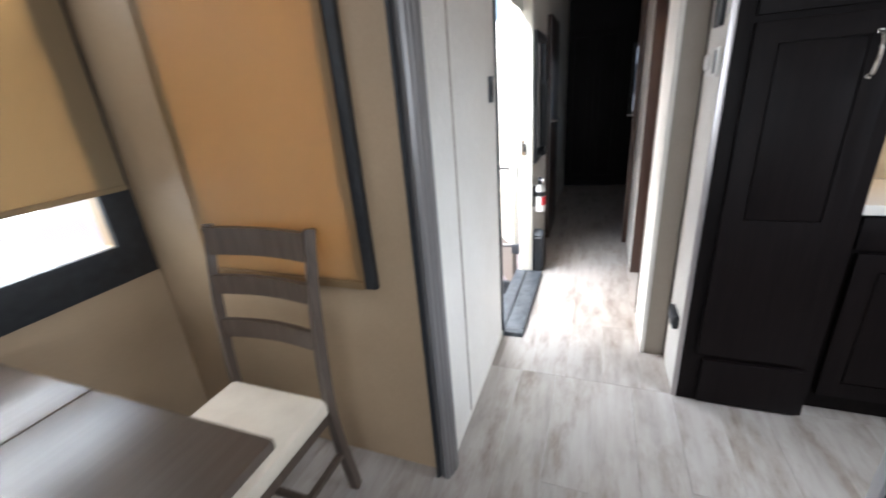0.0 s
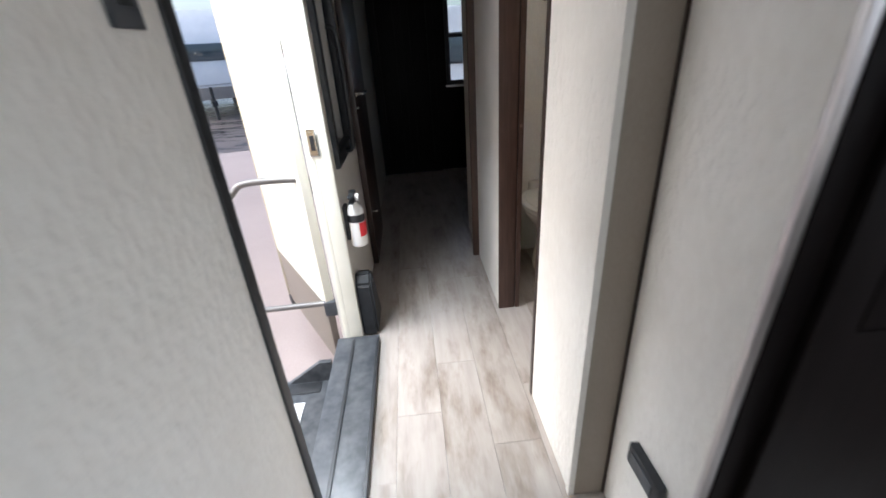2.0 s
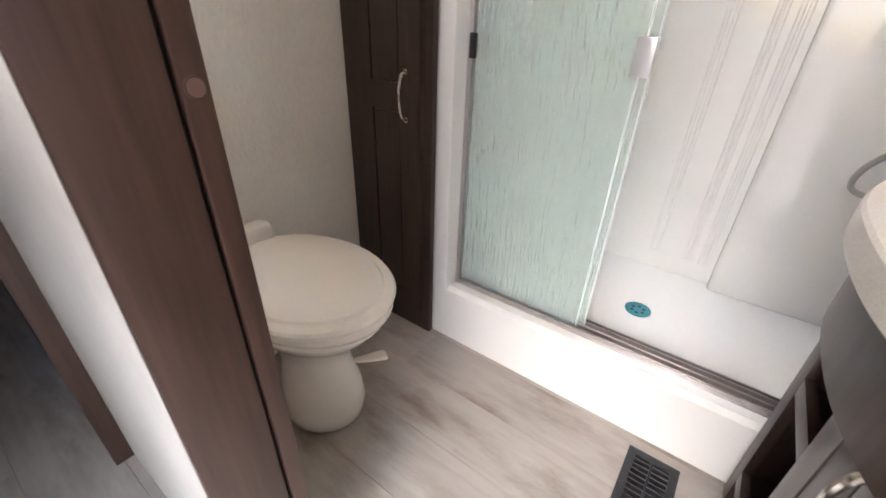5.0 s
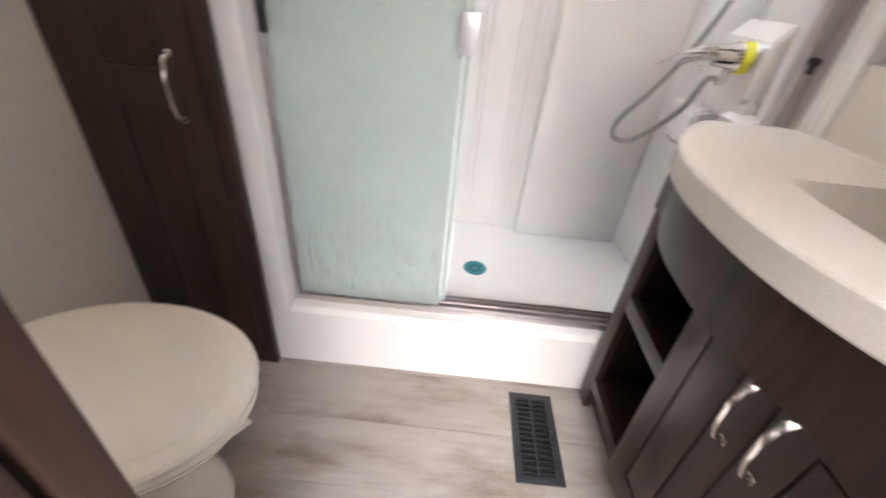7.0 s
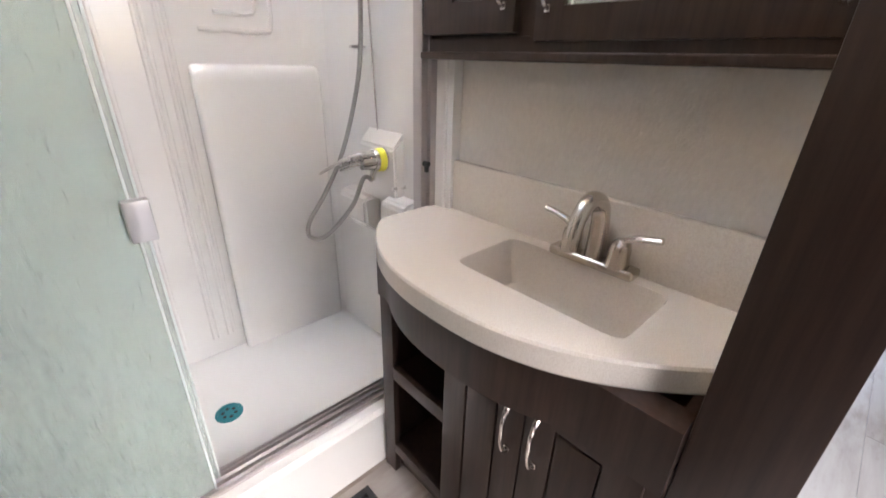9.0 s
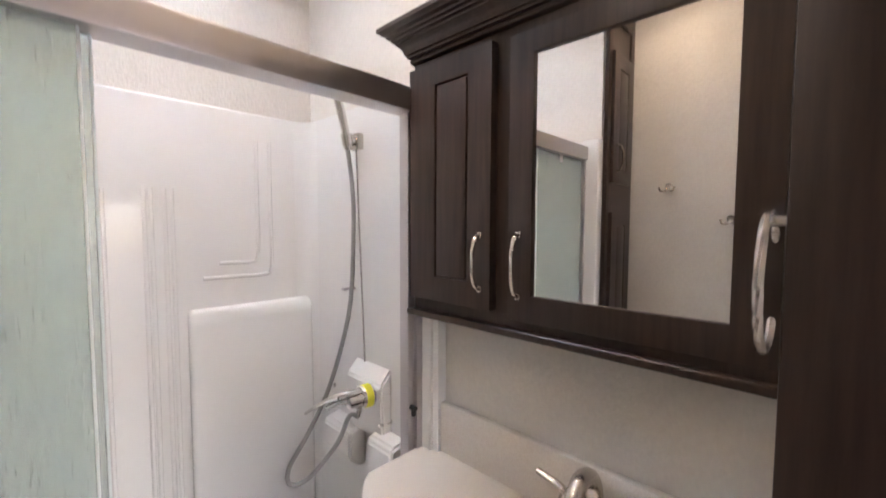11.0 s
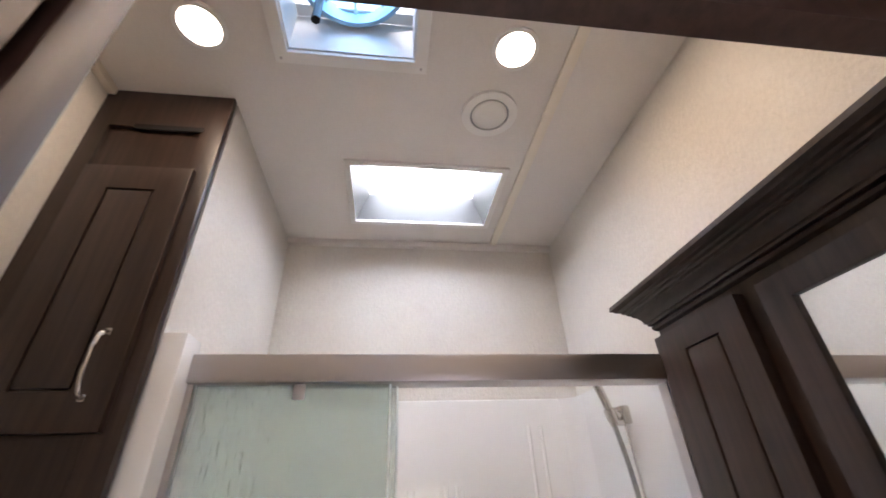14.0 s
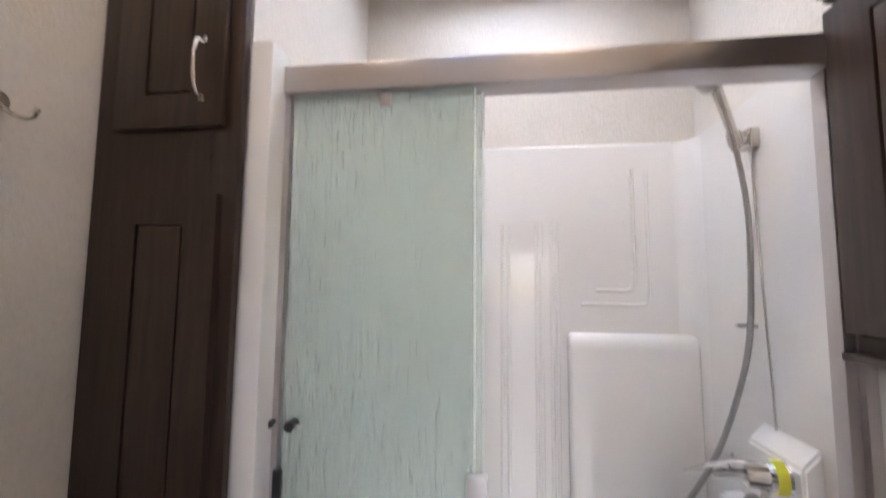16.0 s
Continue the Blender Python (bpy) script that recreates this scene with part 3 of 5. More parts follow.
knob = part("knob", rod(bmesh.new(), (0.705, 2.862, CEILING + 0.02), (0.705, 2.862, CEILING + 0.15), 0.012, 0.010), BLACK, fan, "black crank knob")
for sxx in (0.425, 0.798):
    for syy in (2.584, 2.961):
        part("screw", rod(bmesh.new(), (sxx, syy, CEILING - 0.0165), (sxx, syy, CEILING - 0.0135), 0.004, None, 10), ALUM, fan)

downlight = thing("recessed_ceiling_lamp", (0.72, 2.33, CEILING), "lit round warm recessed ceiling lamp with white rim", "ceiling lamp", "bathroom ceiling lamps")
part("rim", ring(bmesh.new(), 0.72, 2.33, CEILING - 0.008, CEILING, 0.052, 0.064), WHITE, downlight)
part("diffuser", rod(bmesh.new(), (0.72, 2.33, CEILING - 0.006), (0.72, 2.33, CEILING - 0.001), 0.053, None, 32), LAMPGLOW, downlight, "glowing warm diffuser")
copy_thing(downlight, Matrix.Translation((0.735, 3.146, CEILING)))
vent = thing("round_ceiling_vent", (0.944, 2.354, CEILING), "round white plastic ceiling air vent", "ceiling vent")
bm = ring(bmesh.new(), 0.944, 2.354, CEILING - 0.012, CEILING, 0.062, 0.088)
part("rim", bm, WHITE, vent)
part("disc", lathe(bmesh.new(), [(0.056, 0.056, CEILING - 0.004, 0), (0.056, 0.056, CEILING - 0.012, 0), (0.05, 0.05, CEILING - 0.017, 0), (0.02, 0.02, CEILING - 0.019, 0)], 0.944, 2.354), WHITE, vent)
part("gap", ring(bmesh.new(), 0.944, 2.354, CEILING - 0.005, CEILING - 0.001, 0.055, 0.063), RVGREY, vent)

EDGE = principled("ground_glass_edge", (0.72, 0.78, 0.76), 0.25)
# ---- bathroom: shower ----
SX, SY0, SY1 = 0.98, 1.905, 3.092
shower = thing("shower_stall", (1.3, 2.5, 0), "white gelcoat shower stall with sliding rain-glass doors", "shower")
bm = bmesh.new()
prism(bm, [(SX, 0), (SX + 0.006, 0.20), (SX + 0.02, 0.213), (SX + 0.125, 0.213), (SX + 0.14, 0.20), (SX + 0.155, 0.15), (1.72, 0.145), (1.72, 0)], "y", 1.873, 3.127)
part("pan", bm, GELCOAT, shower)
# back panel with moulded ridges and ledge
part("back_panel", boxm(1.715, 1.873, 0.14, 1.7545, 3.127, 1.899, 0.016, 3), GELCOAT, shower)
bm = bmesh.new()
prism(bm, [(1.716, 0.14), (1.668, 0.14), (1.676, 1.175), (1.690, 1.207), (1.716, 1.216)], "y", 1.915, 2.348)
bmesh.ops.bevel(bm, geom=[e for e in bm.edges], offset=0.016, segments=4, profile=0.5, affect="EDGES")
part("ledge", bm, GELCOAT, shower, "moulded waist-high ledge")
for ry, z0, z1 in ((2.378, 0.22, 1.61), (2.398, 0.22, 1.61), (2.434, 0.22, 1.61), (2.452, 0.22, 1.61), (2.552, 0.22, 1.60), (2.575, 0.22, 1.60), (2.86, 0.22, 1.61), (2.90, 0.22, 1.61)):
    bm = bmesh.new()
    tube(bm, [(1.7185, ry, z0), (1.7165, ry, (z0 + z1) / 2), (1.7195, ry, z1)], 0.0075, 10, 4)
    part("ridge", bm, GELCOAT, shower)
for a, b, zb, zt in ((2.295, 2.063, 1.312, 1.80), (2.243, 2.111, 1.362, 1.80)):
    bm = bmesh.new()
    tube(bm, [(1.7175, a, zb), (1.7175, (a + b) / 2, zb), (1.7175, b + 0.03, zb), (1.7175, b, zb + 0.03), (1.7175, b, (zb + zt) / 2), (1.7175, b, zt)], 0.0075, 8, 4)
    part("ridge", bm, GELCOAT, shower)
# side panels: the top edge sweeps up from the back corner to the front
for y0, y1 in ((1.873, SY0), (SY1, 3.127)):
    bm = bmesh.new()
    prism(bm, [(SX + 0.0, 0.2), (1.73, 0.14), (1.73, 1.897), (1.10, 1.897), (SX + 0.012, 1.905), (SX, 1.895)], "y", y0, y1)
    part("side_panel", bm, GELCOAT, shower)
for cy, s in ((SY0, 1), (SY1, -1)):
    bm = bmesh.new()
    r = 0.07
    pts = [(1.716, cy - s * 0.002), (1.716, cy + s * r)] + [(1.716 - r + r * math.cos(a), cy + s * (r - r * math.sin(a))) for a in [math.pi / 2 * k / 6 for k in range(1, 7)]] + [(1.716 - r, cy - s * 0.002)]
    prism(bm, pts, "z", 0.14, 1.8965)
    part("corner_cove", bm, GELCOAT, shower)
# flange beside the doors
part("flange", boxm(SX - 0.004, 3.074, 0.20, SX + 0.075, 3.1265, 1.905, 0.008), GELCOAT, shower)
part("flange", boxm(SX + 0.02, 1.8735, 0.20, SX + 0.075, 1.915, 1.90, 0.006), GELCOAT, shower)
# aluminium frame
part("header_rail", boxm(1.025, 1.908, 1.808, 1.098, 3.088, 1.872, 0.006), ALUM, shower, "satin aluminium header rail")
part("post", boxm(1.035, 3.060, 0.213, 1.095, 3.088, 1.81, 0.003), ALUM, shower)
part("post", boxm(1.035, 1.908, 0.213, 1.095, 1.936, 1.81, 0.003), ALUM, shower)
part("post", boxm(1.048, 1.936, 0.213, 1.085, 1.958, 1.81, 0.003), ALUM, shower)
bm = bmesh.new()
box(bm, 1.03, 1.908, 0.208, 1.10, 3.088, 0.218, 0.002)
sill_track = part("sill_track", bm, ALUM, shower, "ribbed aluminium sill track")
for tx in (1.034, 1.058, 1.082, 1.096):
    part("rib", boxm(tx - 0.002, 1.936, 0.217, tx + 0.002, 3.06, 0.231), ALUM, sill_track)
for gx, ya in ((1.050, 2.645), (1.076, 2.628)):
    g = part("glass_door", boxm(gx - 0.0025, ya, 0.228, gx + 0.0025, 3.058 if gx < 1.06 else 3.052, 1.815), RAIN, shower, "pale green obscure rain-glass door")
    part("edge_strip", boxm(gx - 0.0035, ya - 0.005, 0.225, gx + 0.0035, ya - 0.0003, 1.815, 0.001), EDGE, g)
    if gx < 1.06:
        bm = boxm(gx - 0.03, ya - 0.030, 0.925, gx - 0.004, ya + 0.012, 1.003, 0.004)
        part("handle", bm, PULLGREY, g, "square grey door pull")
        part("hanger", boxm(gx - 0.007, 2.83, 1.775, gx - 0.002, 2.855, 1.812, 0.001), ALUM, g)
latch = thing("door_latch", (1.045, 3.04, 1.08), "black shower door latch knobs on a rod", "latch")
part("rod", rod(bmesh.new(), (1.028, 3.076, 1.082), (1.028, 3.0, 1.080), 0.0025), CHROME, latch)
part("knob", rod(bmesh.new(), (1.036, 3.072, 1.082), (1.020, 3.072, 1.082), 0.008), BLACK, latch)
part("knob", rod(bmesh.new(), (1.046, 3.028, 1.080), (1.018, 3.028, 1.080), 0.011), BLACK, latch)
latch3 = thing("door_bumper", (1.04, 3.055, 0.96), "black rubber bumper on the shower frame", "bumper")
part("block", boxm(1.022, 3.045, 0.93, 1.036, 3.062, 0.99, 0.003), BLACK, latch3)
latch2 = thing("door_catch", (1.045, 1.95, 0.99), "small black catch on the shower frame post", "latch")
part("peg", rod(bmesh.new(), (1.036, 1.957, 0.975), (1.018, 1.957, 0.975), 0.008), BLACK, latch2)
part("lip", boxm(1.020, 1.953, 0.952, 1.030, 1.963, 0.970, 0.002), BLACK, latch2)

drain = thing("shower_drain", (1.37, 2.522, 0.147), "round teal plastic shower drain cover", "drain")
part("ring", ring(bmesh.new(), 1.37, 2.522, 0.1455, 0.151, 0.034, 0.043), TEAL, drain)
bm = rod(bmesh.new(), (1.37, 2.522, 0.1455), (1.37, 2.522, 0.149), 0.034, None, 24)
part("cover", bm, TEAL, drain)
for a in range(0, 360, 60):
    part("hole", rod(bmesh.new(), (1.37 + 0.02 * math.cos(radians(a)), 2.522 + 0.02 * math.sin(radians(a)), 0.1485), (1.37 + 0.02 * math.cos(radians(a)), 2.522 + 0.02 * math.sin(radians(a)), 0.1497), 0.006, None, 10), BLACK, drain)

# caddy console, valve, hand shower
caddy = thing("shower_caddy", (1.27, 1.93, 0.75), "white moulded shower shelf console under the valve", "shower shelf")
bm = bmesh.new()
prism(bm, [(1.904, 0.80), (1.944, 0.80), (1.950, 0.985), (1.938, 1.0), (1.904, 1.035)], "x", 1.188, 1.385)
bmesh.ops.bevel(bm, geom=list(bm.edges), offset=0.007, segments=3, affect="EDGES")
part("plinth", bm, GELCOAT, caddy)
for x0, x1, zt in ((1.105, 1.235, 0.825), (1.33, 1.50, 0.80)):
    bm = bmesh.new()
    prism(bm, [(1.904, 0.66), (1.93, 0.66), (1.975, 0.70), (1.978, zt - 0.012), (1.968, zt), (1.904, zt + 0.008)], "x", x0, x1)
    bmesh.ops.bevel(bm, geom=list(bm.edges), offset=0.010, segments=3, affect="EDGES")
    part("shelf", bm, GELCOAT, caddy, "small moulded soap shelf")
for sx_, sz_ in ((1.195, 0.86), (1.535, 0.885)):
    part("plug", rod(bmesh.new(), (sx_, 1.904, sz_), (sx_, 1.9515 if sx_ < 1.3 else 1.912, sz_), 0.008, 0.006, 16), CHROME, caddy, "small chrome screw plug")
valve = thing("shower_valve", (1.24, 1.97, 0.95), "chrome single-lever shower valve with yellow sticker", "shower valve")
bm = bmesh.new()
rod(bm, (1.24, 1.950, 0.950), (1.246, 1.990, 0.950), 0.036, 0.034, 28)
rod(bm, (1.246, 1.988, 0.950), (1.252, 2.030, 0.948), 0.030, 0.024, 28)
part("body", bm, CHROME, valve)
part("sticker", rod(bmesh.new(), (1.241, 1.957, 0.950), (1.244, 1.979, 0.950), 0.0368, 0.0358, 28), YELLOW, valve, "yellow paper sticker")
for dz in (0.016, -0.006):
    bm = bmesh.new()
    tube(bm, [(1.247, 1.985, 0.950 + dz), (1.262, 2.02, 0.948 + dz), (1.285, 2.045, 0.940 + dz), (1.312, 2.068, 0.925 + dz)], lambda t: 0.012 - 0.003 * t, 12, 5)
    part("neck", bm, CHROME, valve)
bm = bmesh.new()
tube(bm, [(1.285, 2.04, 0.955), (1.310, 2.065, 0.945), (1.335, 2.09, 0.925), (1.360, 2.115, 0.903)], lambda t: 0.022 - 0.010 * t, 12, 5, 0.35)
part("lever", bm, CHROME, valve)
part("hose_outlet", rod(bmesh.new(), (1.250, 1.985, 0.922), (1.252, 1.992, 0.885), 0.011, 0.009), CHROME, valve)
hand = thing("hand_shower", (1.41, 1.93, 1.80), "grey hand shower with hose in a nickel wall bracket", "hand shower")
bm = boxm(1.335, 1.904, 1.749, 1.387, 1.930, 1.803, 0.006)
rod(bm, (1.358, 1.925, 1.776), (1.352, 1.958, 1.776), 0.016, 0.014)
rod(bm, (1.352, 1.956, 1.758), (1.347, 1.966, 1.794), 0.017, 0.017)
part("bracket", bm, NICKEL, hand)
bm = bmesh.new()
tube(bm, [(1.353, 1.956, 1.745), (1.346, 1.966, 1.79), (1.334, 1.990, 1.85), (1.320, 2.02, 1.925)], lambda t: 0.0105 + 0.004 * t, 12, 5)
rod(bm, (1.322, 2.016, 1.934), (1.302, 2.048, 1.914), 0.026, 0.030, 24)
part("head", bm, NICKEL, hand, "nickel hand shower head")
bm = bmesh.new()
tube(bm, [(1.353, 1.956, 1.745), (1.360, 1.935, 1.62), (1.37, 1.925, 1.493), (1.37, 1.937, 1.26), (1.37, 1.97, 1.108), (1.37, 2.03, 0.948), (1.37, 2.102, 0.83), (1.37, 2.166, 0.745), (1.365, 2.169, 0.694), (1.345, 2.118, 0.697), (1.3, 2.042, 0.796), (1.262, 2.018, 0.893), (1.252, 1.992, 0.885)], 0.0075, 10, 8)
part("hose", bm, HOSE, hand, "grey ribbed shower hose")
part("clip", boxm(1.388, 1.904, 1.270, 1.404, 1.955, 1.279, 0.002), ALUM, hand)
part("rail", rod(bmesh.new(), (1.372, 1.910, 1.75), (1.33, 1.910, 1.02), 0.0035), CHROME, hand)

# ---- bathroom: linen wardrobe ----
wardrobe = thing("linen_wardrobe", (1.1, 3.3, 0), "tall dark espresso wooden linen cabinet beside the shower", "wardrobe")
WX = 0.956
part("carcass", boxm(WX + 0.012, 3.161, 0, 1.52, 3.469, CEILING - 0.001), DARK, wardrobe)
bm = bmesh.new()
frame_box(bm, "x", WX, WX + 0.02, 3.128, 0.0, 3.469, CEILING - 0.001, (0.06, 0.10, 0.045, 0.14), 0.002)
for z0, z1 in ((1.55, 1.71),):
    box(bm, WX, 3.188, z0, WX + 0.02, 3.424, z1)
part("face_frame", bm, DARK, wardrobe)
part("shadow_slot", boxm(WX - 0.001, 3.18, 2.475, WX + 0.004, 3.36, 2.492), VOID, wardrobe, "dark slot above the top door")
cabinet_door(wardrobe, "-x", WX, 3.412, 1.704, 0.252, 0.622, 0.072, DARK, (0.206, 0.122), 0.018)
# the tall door: two routed panels and a handle at the middle rail
TALL = Matrix.Translation((WX, 3.412, 0.09)) @ Matrix.Rotation(radians(FACES["-x"]), 4, "Z")
bm = bmesh.new()
frame_box(bm, "y", -0.018, 0, 0, 0, 0.252, 0.731, (0.072, 0.072, 0.072, 0.038))
frame_box(bm, "y", -0.018, 0, 0, 0.731, 0.252, 1.470, (0.072, 0.038, 0.072, 0.062))
tall = part("door", moved(bm, TALL), DARK, wardrobe)
for z0, z1 in ((0.072, 0.693), (0.769, 1.408)):
    bm = boxm(0.071, -0.010, z0 - 0.001, 0.181, -0.001, z1 + 0.001)
    box(bm, 0.077, -0.017, z0 + 0.005, 0.175, -0.009, z1 - 0.005, 0.002)
    part("panel", moved(bm, TALL), DARK, tall)
part("handle", moved(pull(), TALL @ Matrix.Translation((0.206, -0.018, 0.737))), NICKEL, tall, "brushed nickel bow handle")

# ---- bathroom: toilet ----
TX, TY = 0.518, 3.195
toilet = thing("toilet", (TX, TY, 0), "biscuit ceramic pedestal toilet with closed lid", "toilet")
bm = lathe(bmesh.new(), [(0.104, 0.122, 0.0, -0.008), (0.113, 0.131, 0.012, -0.008), (0.116, 0.134, 0.045, -0.008), (0.108, 0.126, 0.10, -0.008), (0.092, 0.110, 0.165, -0.006), (0.086, 0.106, 0.215, -0.004), (0.098, 0.134, 0.275, -0.004), (0.135, 0.185, 0.3350, -0.008), (0.16, 0.215, 0.3670, -0.01), (0.168, 0.228, 0.3850, -0.01), (0.165, 0.225, 0.4000, -0.01)], TX, TY, 40)
part("bowl", bm, CERAMIC, toilet)
bm = lathe(bmesh.new(), [(0.166, 0.226, 0.4040, -0.01), (0.176, 0.240, 0.4070, -0.012), (0.181, 0.246, 0.4170, -0.012), (0.176, 0.240, 0.4290, -0.012)], TX, TY, 40)
part("seat", bm, CERAMIC, toilet)
bm = lathe(bmesh.new(), [(0.178, 0.238, 0.4340, -0.006), (0.193, 0.255, 0.4390, -0.006), (0.195, 0.257, 0.4490, -0.006), (0.190, 0.251, 0.4560, -0.006), (0.168, 0.228, 0.4590, -0.006), (0.163, 0.222, 0.4650, -0.006), (0.14, 0.20, 0.4690, -0.01), (0.07, 0.11, 0.4720, 0.0), (0.01, 0.02, 0.4730, 0.0)], TX, TY, 40)
part("lid", bm, CERAMIC, toilet)
bm = boxm(TX - 0.085, 3.408, 0.3750, TX + 0.075, 3.468, 0.5070, 0.022, 4)
part("hinge_block", bm, CERAMIC, toilet)
bm = boxm(TX - 0.10, 3.32, 0.30, TX + 0.10, 3.44, 0.4100, 0.03, 3)
part("rear_deck", bm, CERAMIC, toilet)
bm = bmesh.new()
tube(bm, [(TX + 0.06, TY - 0.07, 0.155), (TX + 0.105, TY - 0.10, 0.15), (TX + 0.15, TY - 0.125, 0.145)], lambda t: 0.012 + 0.016 * min(1, t * 1.4), 12, 5, 0.35)
part("foot_pedal", bm, CERAMIC, toilet, "biscuit plastic flush pedal")

register = thing("floor_register", (0.80, 2.33, 0), "black steel floor heating register", "floor vent")
bm = frame_box(bmesh.new(), "z", 0.0002, 0.006, 0.664, 2.270, 0.935, 2.398, 0.02, 0.0015)
part("frame", bm, BLACK, register)
part("tray", boxm(0.683, 2.289, 0.0004, 0.916, 2.379, 0.0012), VOID, register)
for k in range(14):
    x = 0.694 + k * 0.0163
    for a, b in ((2.290, 2.332), (2.337, 2.378)):
        bm = boxm(-0.0052, a, -0.001, 0.0052, b, 0.001)
        part("louver", moved(bm, Matrix.Translation((x, 0, 0.0035)) @ Matrix.Rotation(radians(28), 4, "Y")), LOUVER, register)
part("divider", boxm(0.683, 2.331, 0.001, 0.916, 2.338, 0.0055), BLACK, register)

# ---- bathroom: vanity ----
VX0, VX1, VYB, VYF = 0.216, 1.045, 1.874, 2.172
CT, CB = 0.843, 0.791


def bow(x, depth=0.166, base=2.111):
    u = (x - 0.6405) / 0.4045
    return base + depth * (1 - abs(u) ** 2.4)


vanity = thing("bathroom_vanity", (0.62, 2.03, 0), "dark espresso bow-front vanity cabinet with open cubbies", "vanity")
bm = bmesh.new()
part("side_panel", boxm(0.945, VYB, 0, 0.965, VYF - 0.02, CB, 0.001), DARK, vanity)
part("side_panel", boxm(VX0, VYB, 0, VX0 + 0.018, VYF - 0.02, CB), DARK, vanity)
part("back_panel", boxm(VX0 + 0.018, VYB, 0.09, 0.945, VYB + 0.012, CB), DARK, vanity)
part("bottom_panel", boxm(VX0 + 0.018, VYB + 0.012, 0.09, 0.945, VYF - 0.02, 0.105), DARK, vanity)
part("kick_board", boxm(VX0 + 0.018, VYF - 0.05, 0, 0.925, VYF - 0.035, 0.09), DARK, vanity)
part("divider", boxm(0.692, VYB + 0.012, 0.105, 0.705, VYF - 0.02, 0.70), DARK, vanity)
box(bm, 0.917, VYF - 0.02, 0.0, 0.968, VYF, 0.70, 0.002)
box(bm, 0.655, VYF - 0.02, 0.09, 0.706, VYF, 0.70, 0.002)
box(bm, 0.706, VYF - 0.02, 0.392, 0.917, VYF, 0.436, 0.002)
box(bm, 0.706, VYF - 0.02, 0.09, 0.917, VYF, 0.128, 0.002)
box(bm, VX0, VYF - 0.02, 0.09, 0.262, VYF, 0.70, 0.002)
box(bm, 0.262, VYF - 0.02, 0.66, 0.655, VYF, 0.70)
box(bm, 0.262, VYF - 0.02, 0.09, 0.655, VYF, 0.11)
part("face_frame", bm, DARK, vanity)
part("shelf", boxm(0.705, VYB + 0.012, 0.395, 0.945, VYF - 0.02, 0.405), DARK, vanity)
bm = bmesh.new()
n = 24
pts = [(VX0 + 0.002 + (0.968 - VX0) * k / n, min(bow(VX0 + 0.002 + (0.968 - VX0) * k / n) - 0.03, 2.3)) for k in range(n + 1)]
pts = [(x, max(y, VYF + (0.024 if x < 0.70 else 0.004))) for x, y in pts]
prism(bm, pts + [(0.97, VYF - 0.03), (VX0 + 0.002, VYF - 0.03)], "z", 0.66, CB)
part("apron", bm, DARK, vanity, "curved dark apron under the counter")
cabinet_door(vanity, "+y", 0.681, VYF, 0.10, 0.218, 0.59, 0.063, DARK, (0.189, 0.478), 0.02, inner=(0.075, 0.54))
cabinet_door(vanity, "+y", 0.460, VYF, 0.10, 0.218, 0.59, 0.063, DARK, (0.032, 0.490), 0.02, inner=(0.075, 0.54))

counter = thing("vanity_counter", (0.65, 2.05, CT), "off-white solid surface bow-front vanity counter with sink", "counter")
BX0, BX1, BY0, BY1 = 0.342, 0.722, 1.930, 2.138
cxm, cym = (BX0 + BX1) / 2, 2.034


def in_counter(x, y):
    return VX0 < x < VX1 and VYB < y < bow(x)


def in_basin(x, y):
    u, v = abs(x - cxm) / ((BX1 - BX0) / 2), abs(y - (BY0 + BY1) / 2) / ((BY1 - BY0) / 2)
    return u ** 14 + v ** 12 < 1


def reach(test, a):
    lo, hi = 0.0, 0.8
    for _ in range(26):
        mid = (lo + hi) / 2
        lo, hi = (mid, hi) if test(cxm + mid * math.cos(a), cym + mid * math.sin(a)) else (lo, mid)
    return lo


angles = sorted([2 * math.pi * k / 96 for k in range(96)] + [math.atan2(y - cym, x - cxm) % (2 * math.pi) for x in (VX0, VX1) for y in (VYB, bow(VX0))])
rim_o = [(reach(in_counter, a), a) for a in angles]
rim_i = [(reach(in_basin, a), a) for a in angles]


def loop_at(rim, z, scale=1.0, grow=0.0):
    return [bm.verts.new((cxm + (r * scale + grow) * math.cos(a), cym + (r * scale + grow) * math.sin(a), z)) for r, a in rim]


def skin(loops):
    for a, b in zip(loops, loops[1:]):
        for k in range(len(a)):
            j = (k + 1) % len(a)
            bm.faces.new((a[k], a[j], b[j], b[k]))


bm = bmesh.new()
skin([loop_at(rim_i, CT), loop_at(rim_o, CT, 1, -0.004), loop_at(rim_o, CT - 0.005), loop_at(rim_o, CB + 0.005), loop_at(rim_o, CB, 1, -0.004), loop_at(rim_i, CB)])
bmesh.ops.recalc_face_normals(bm, faces=bm.faces)
part("slab", bm, SOLID, counter)
bm = bmesh.new()
loops = [loop_at(rim_i, CT), loop_at(rim_i, CT - 0.006, 0.988), loop_at(rim_i, CT - 0.06, 0.94), loop_at(rim_i, CT - 0.11, 0.86), loop_at(rim_i, CT - 0.126, 0.74), loop_at(rim_i, CT - 0.130, 0.25)]
skin(loops)
bm.faces.new(loops[-1])
bmesh.ops.recalc_face_normals(bm, faces=bm.faces)
bmesh.ops.reverse_faces(bm, faces=bm.faces)
part("basin", bm, SOLID, counter, "moulded off-white sink basin")
part("drain", rod(bmesh.new(), (cxm, cym, CT - 0.1305), (cxm, cym, CT - 0.127), 0.022, None, 24), CHROME, counter)
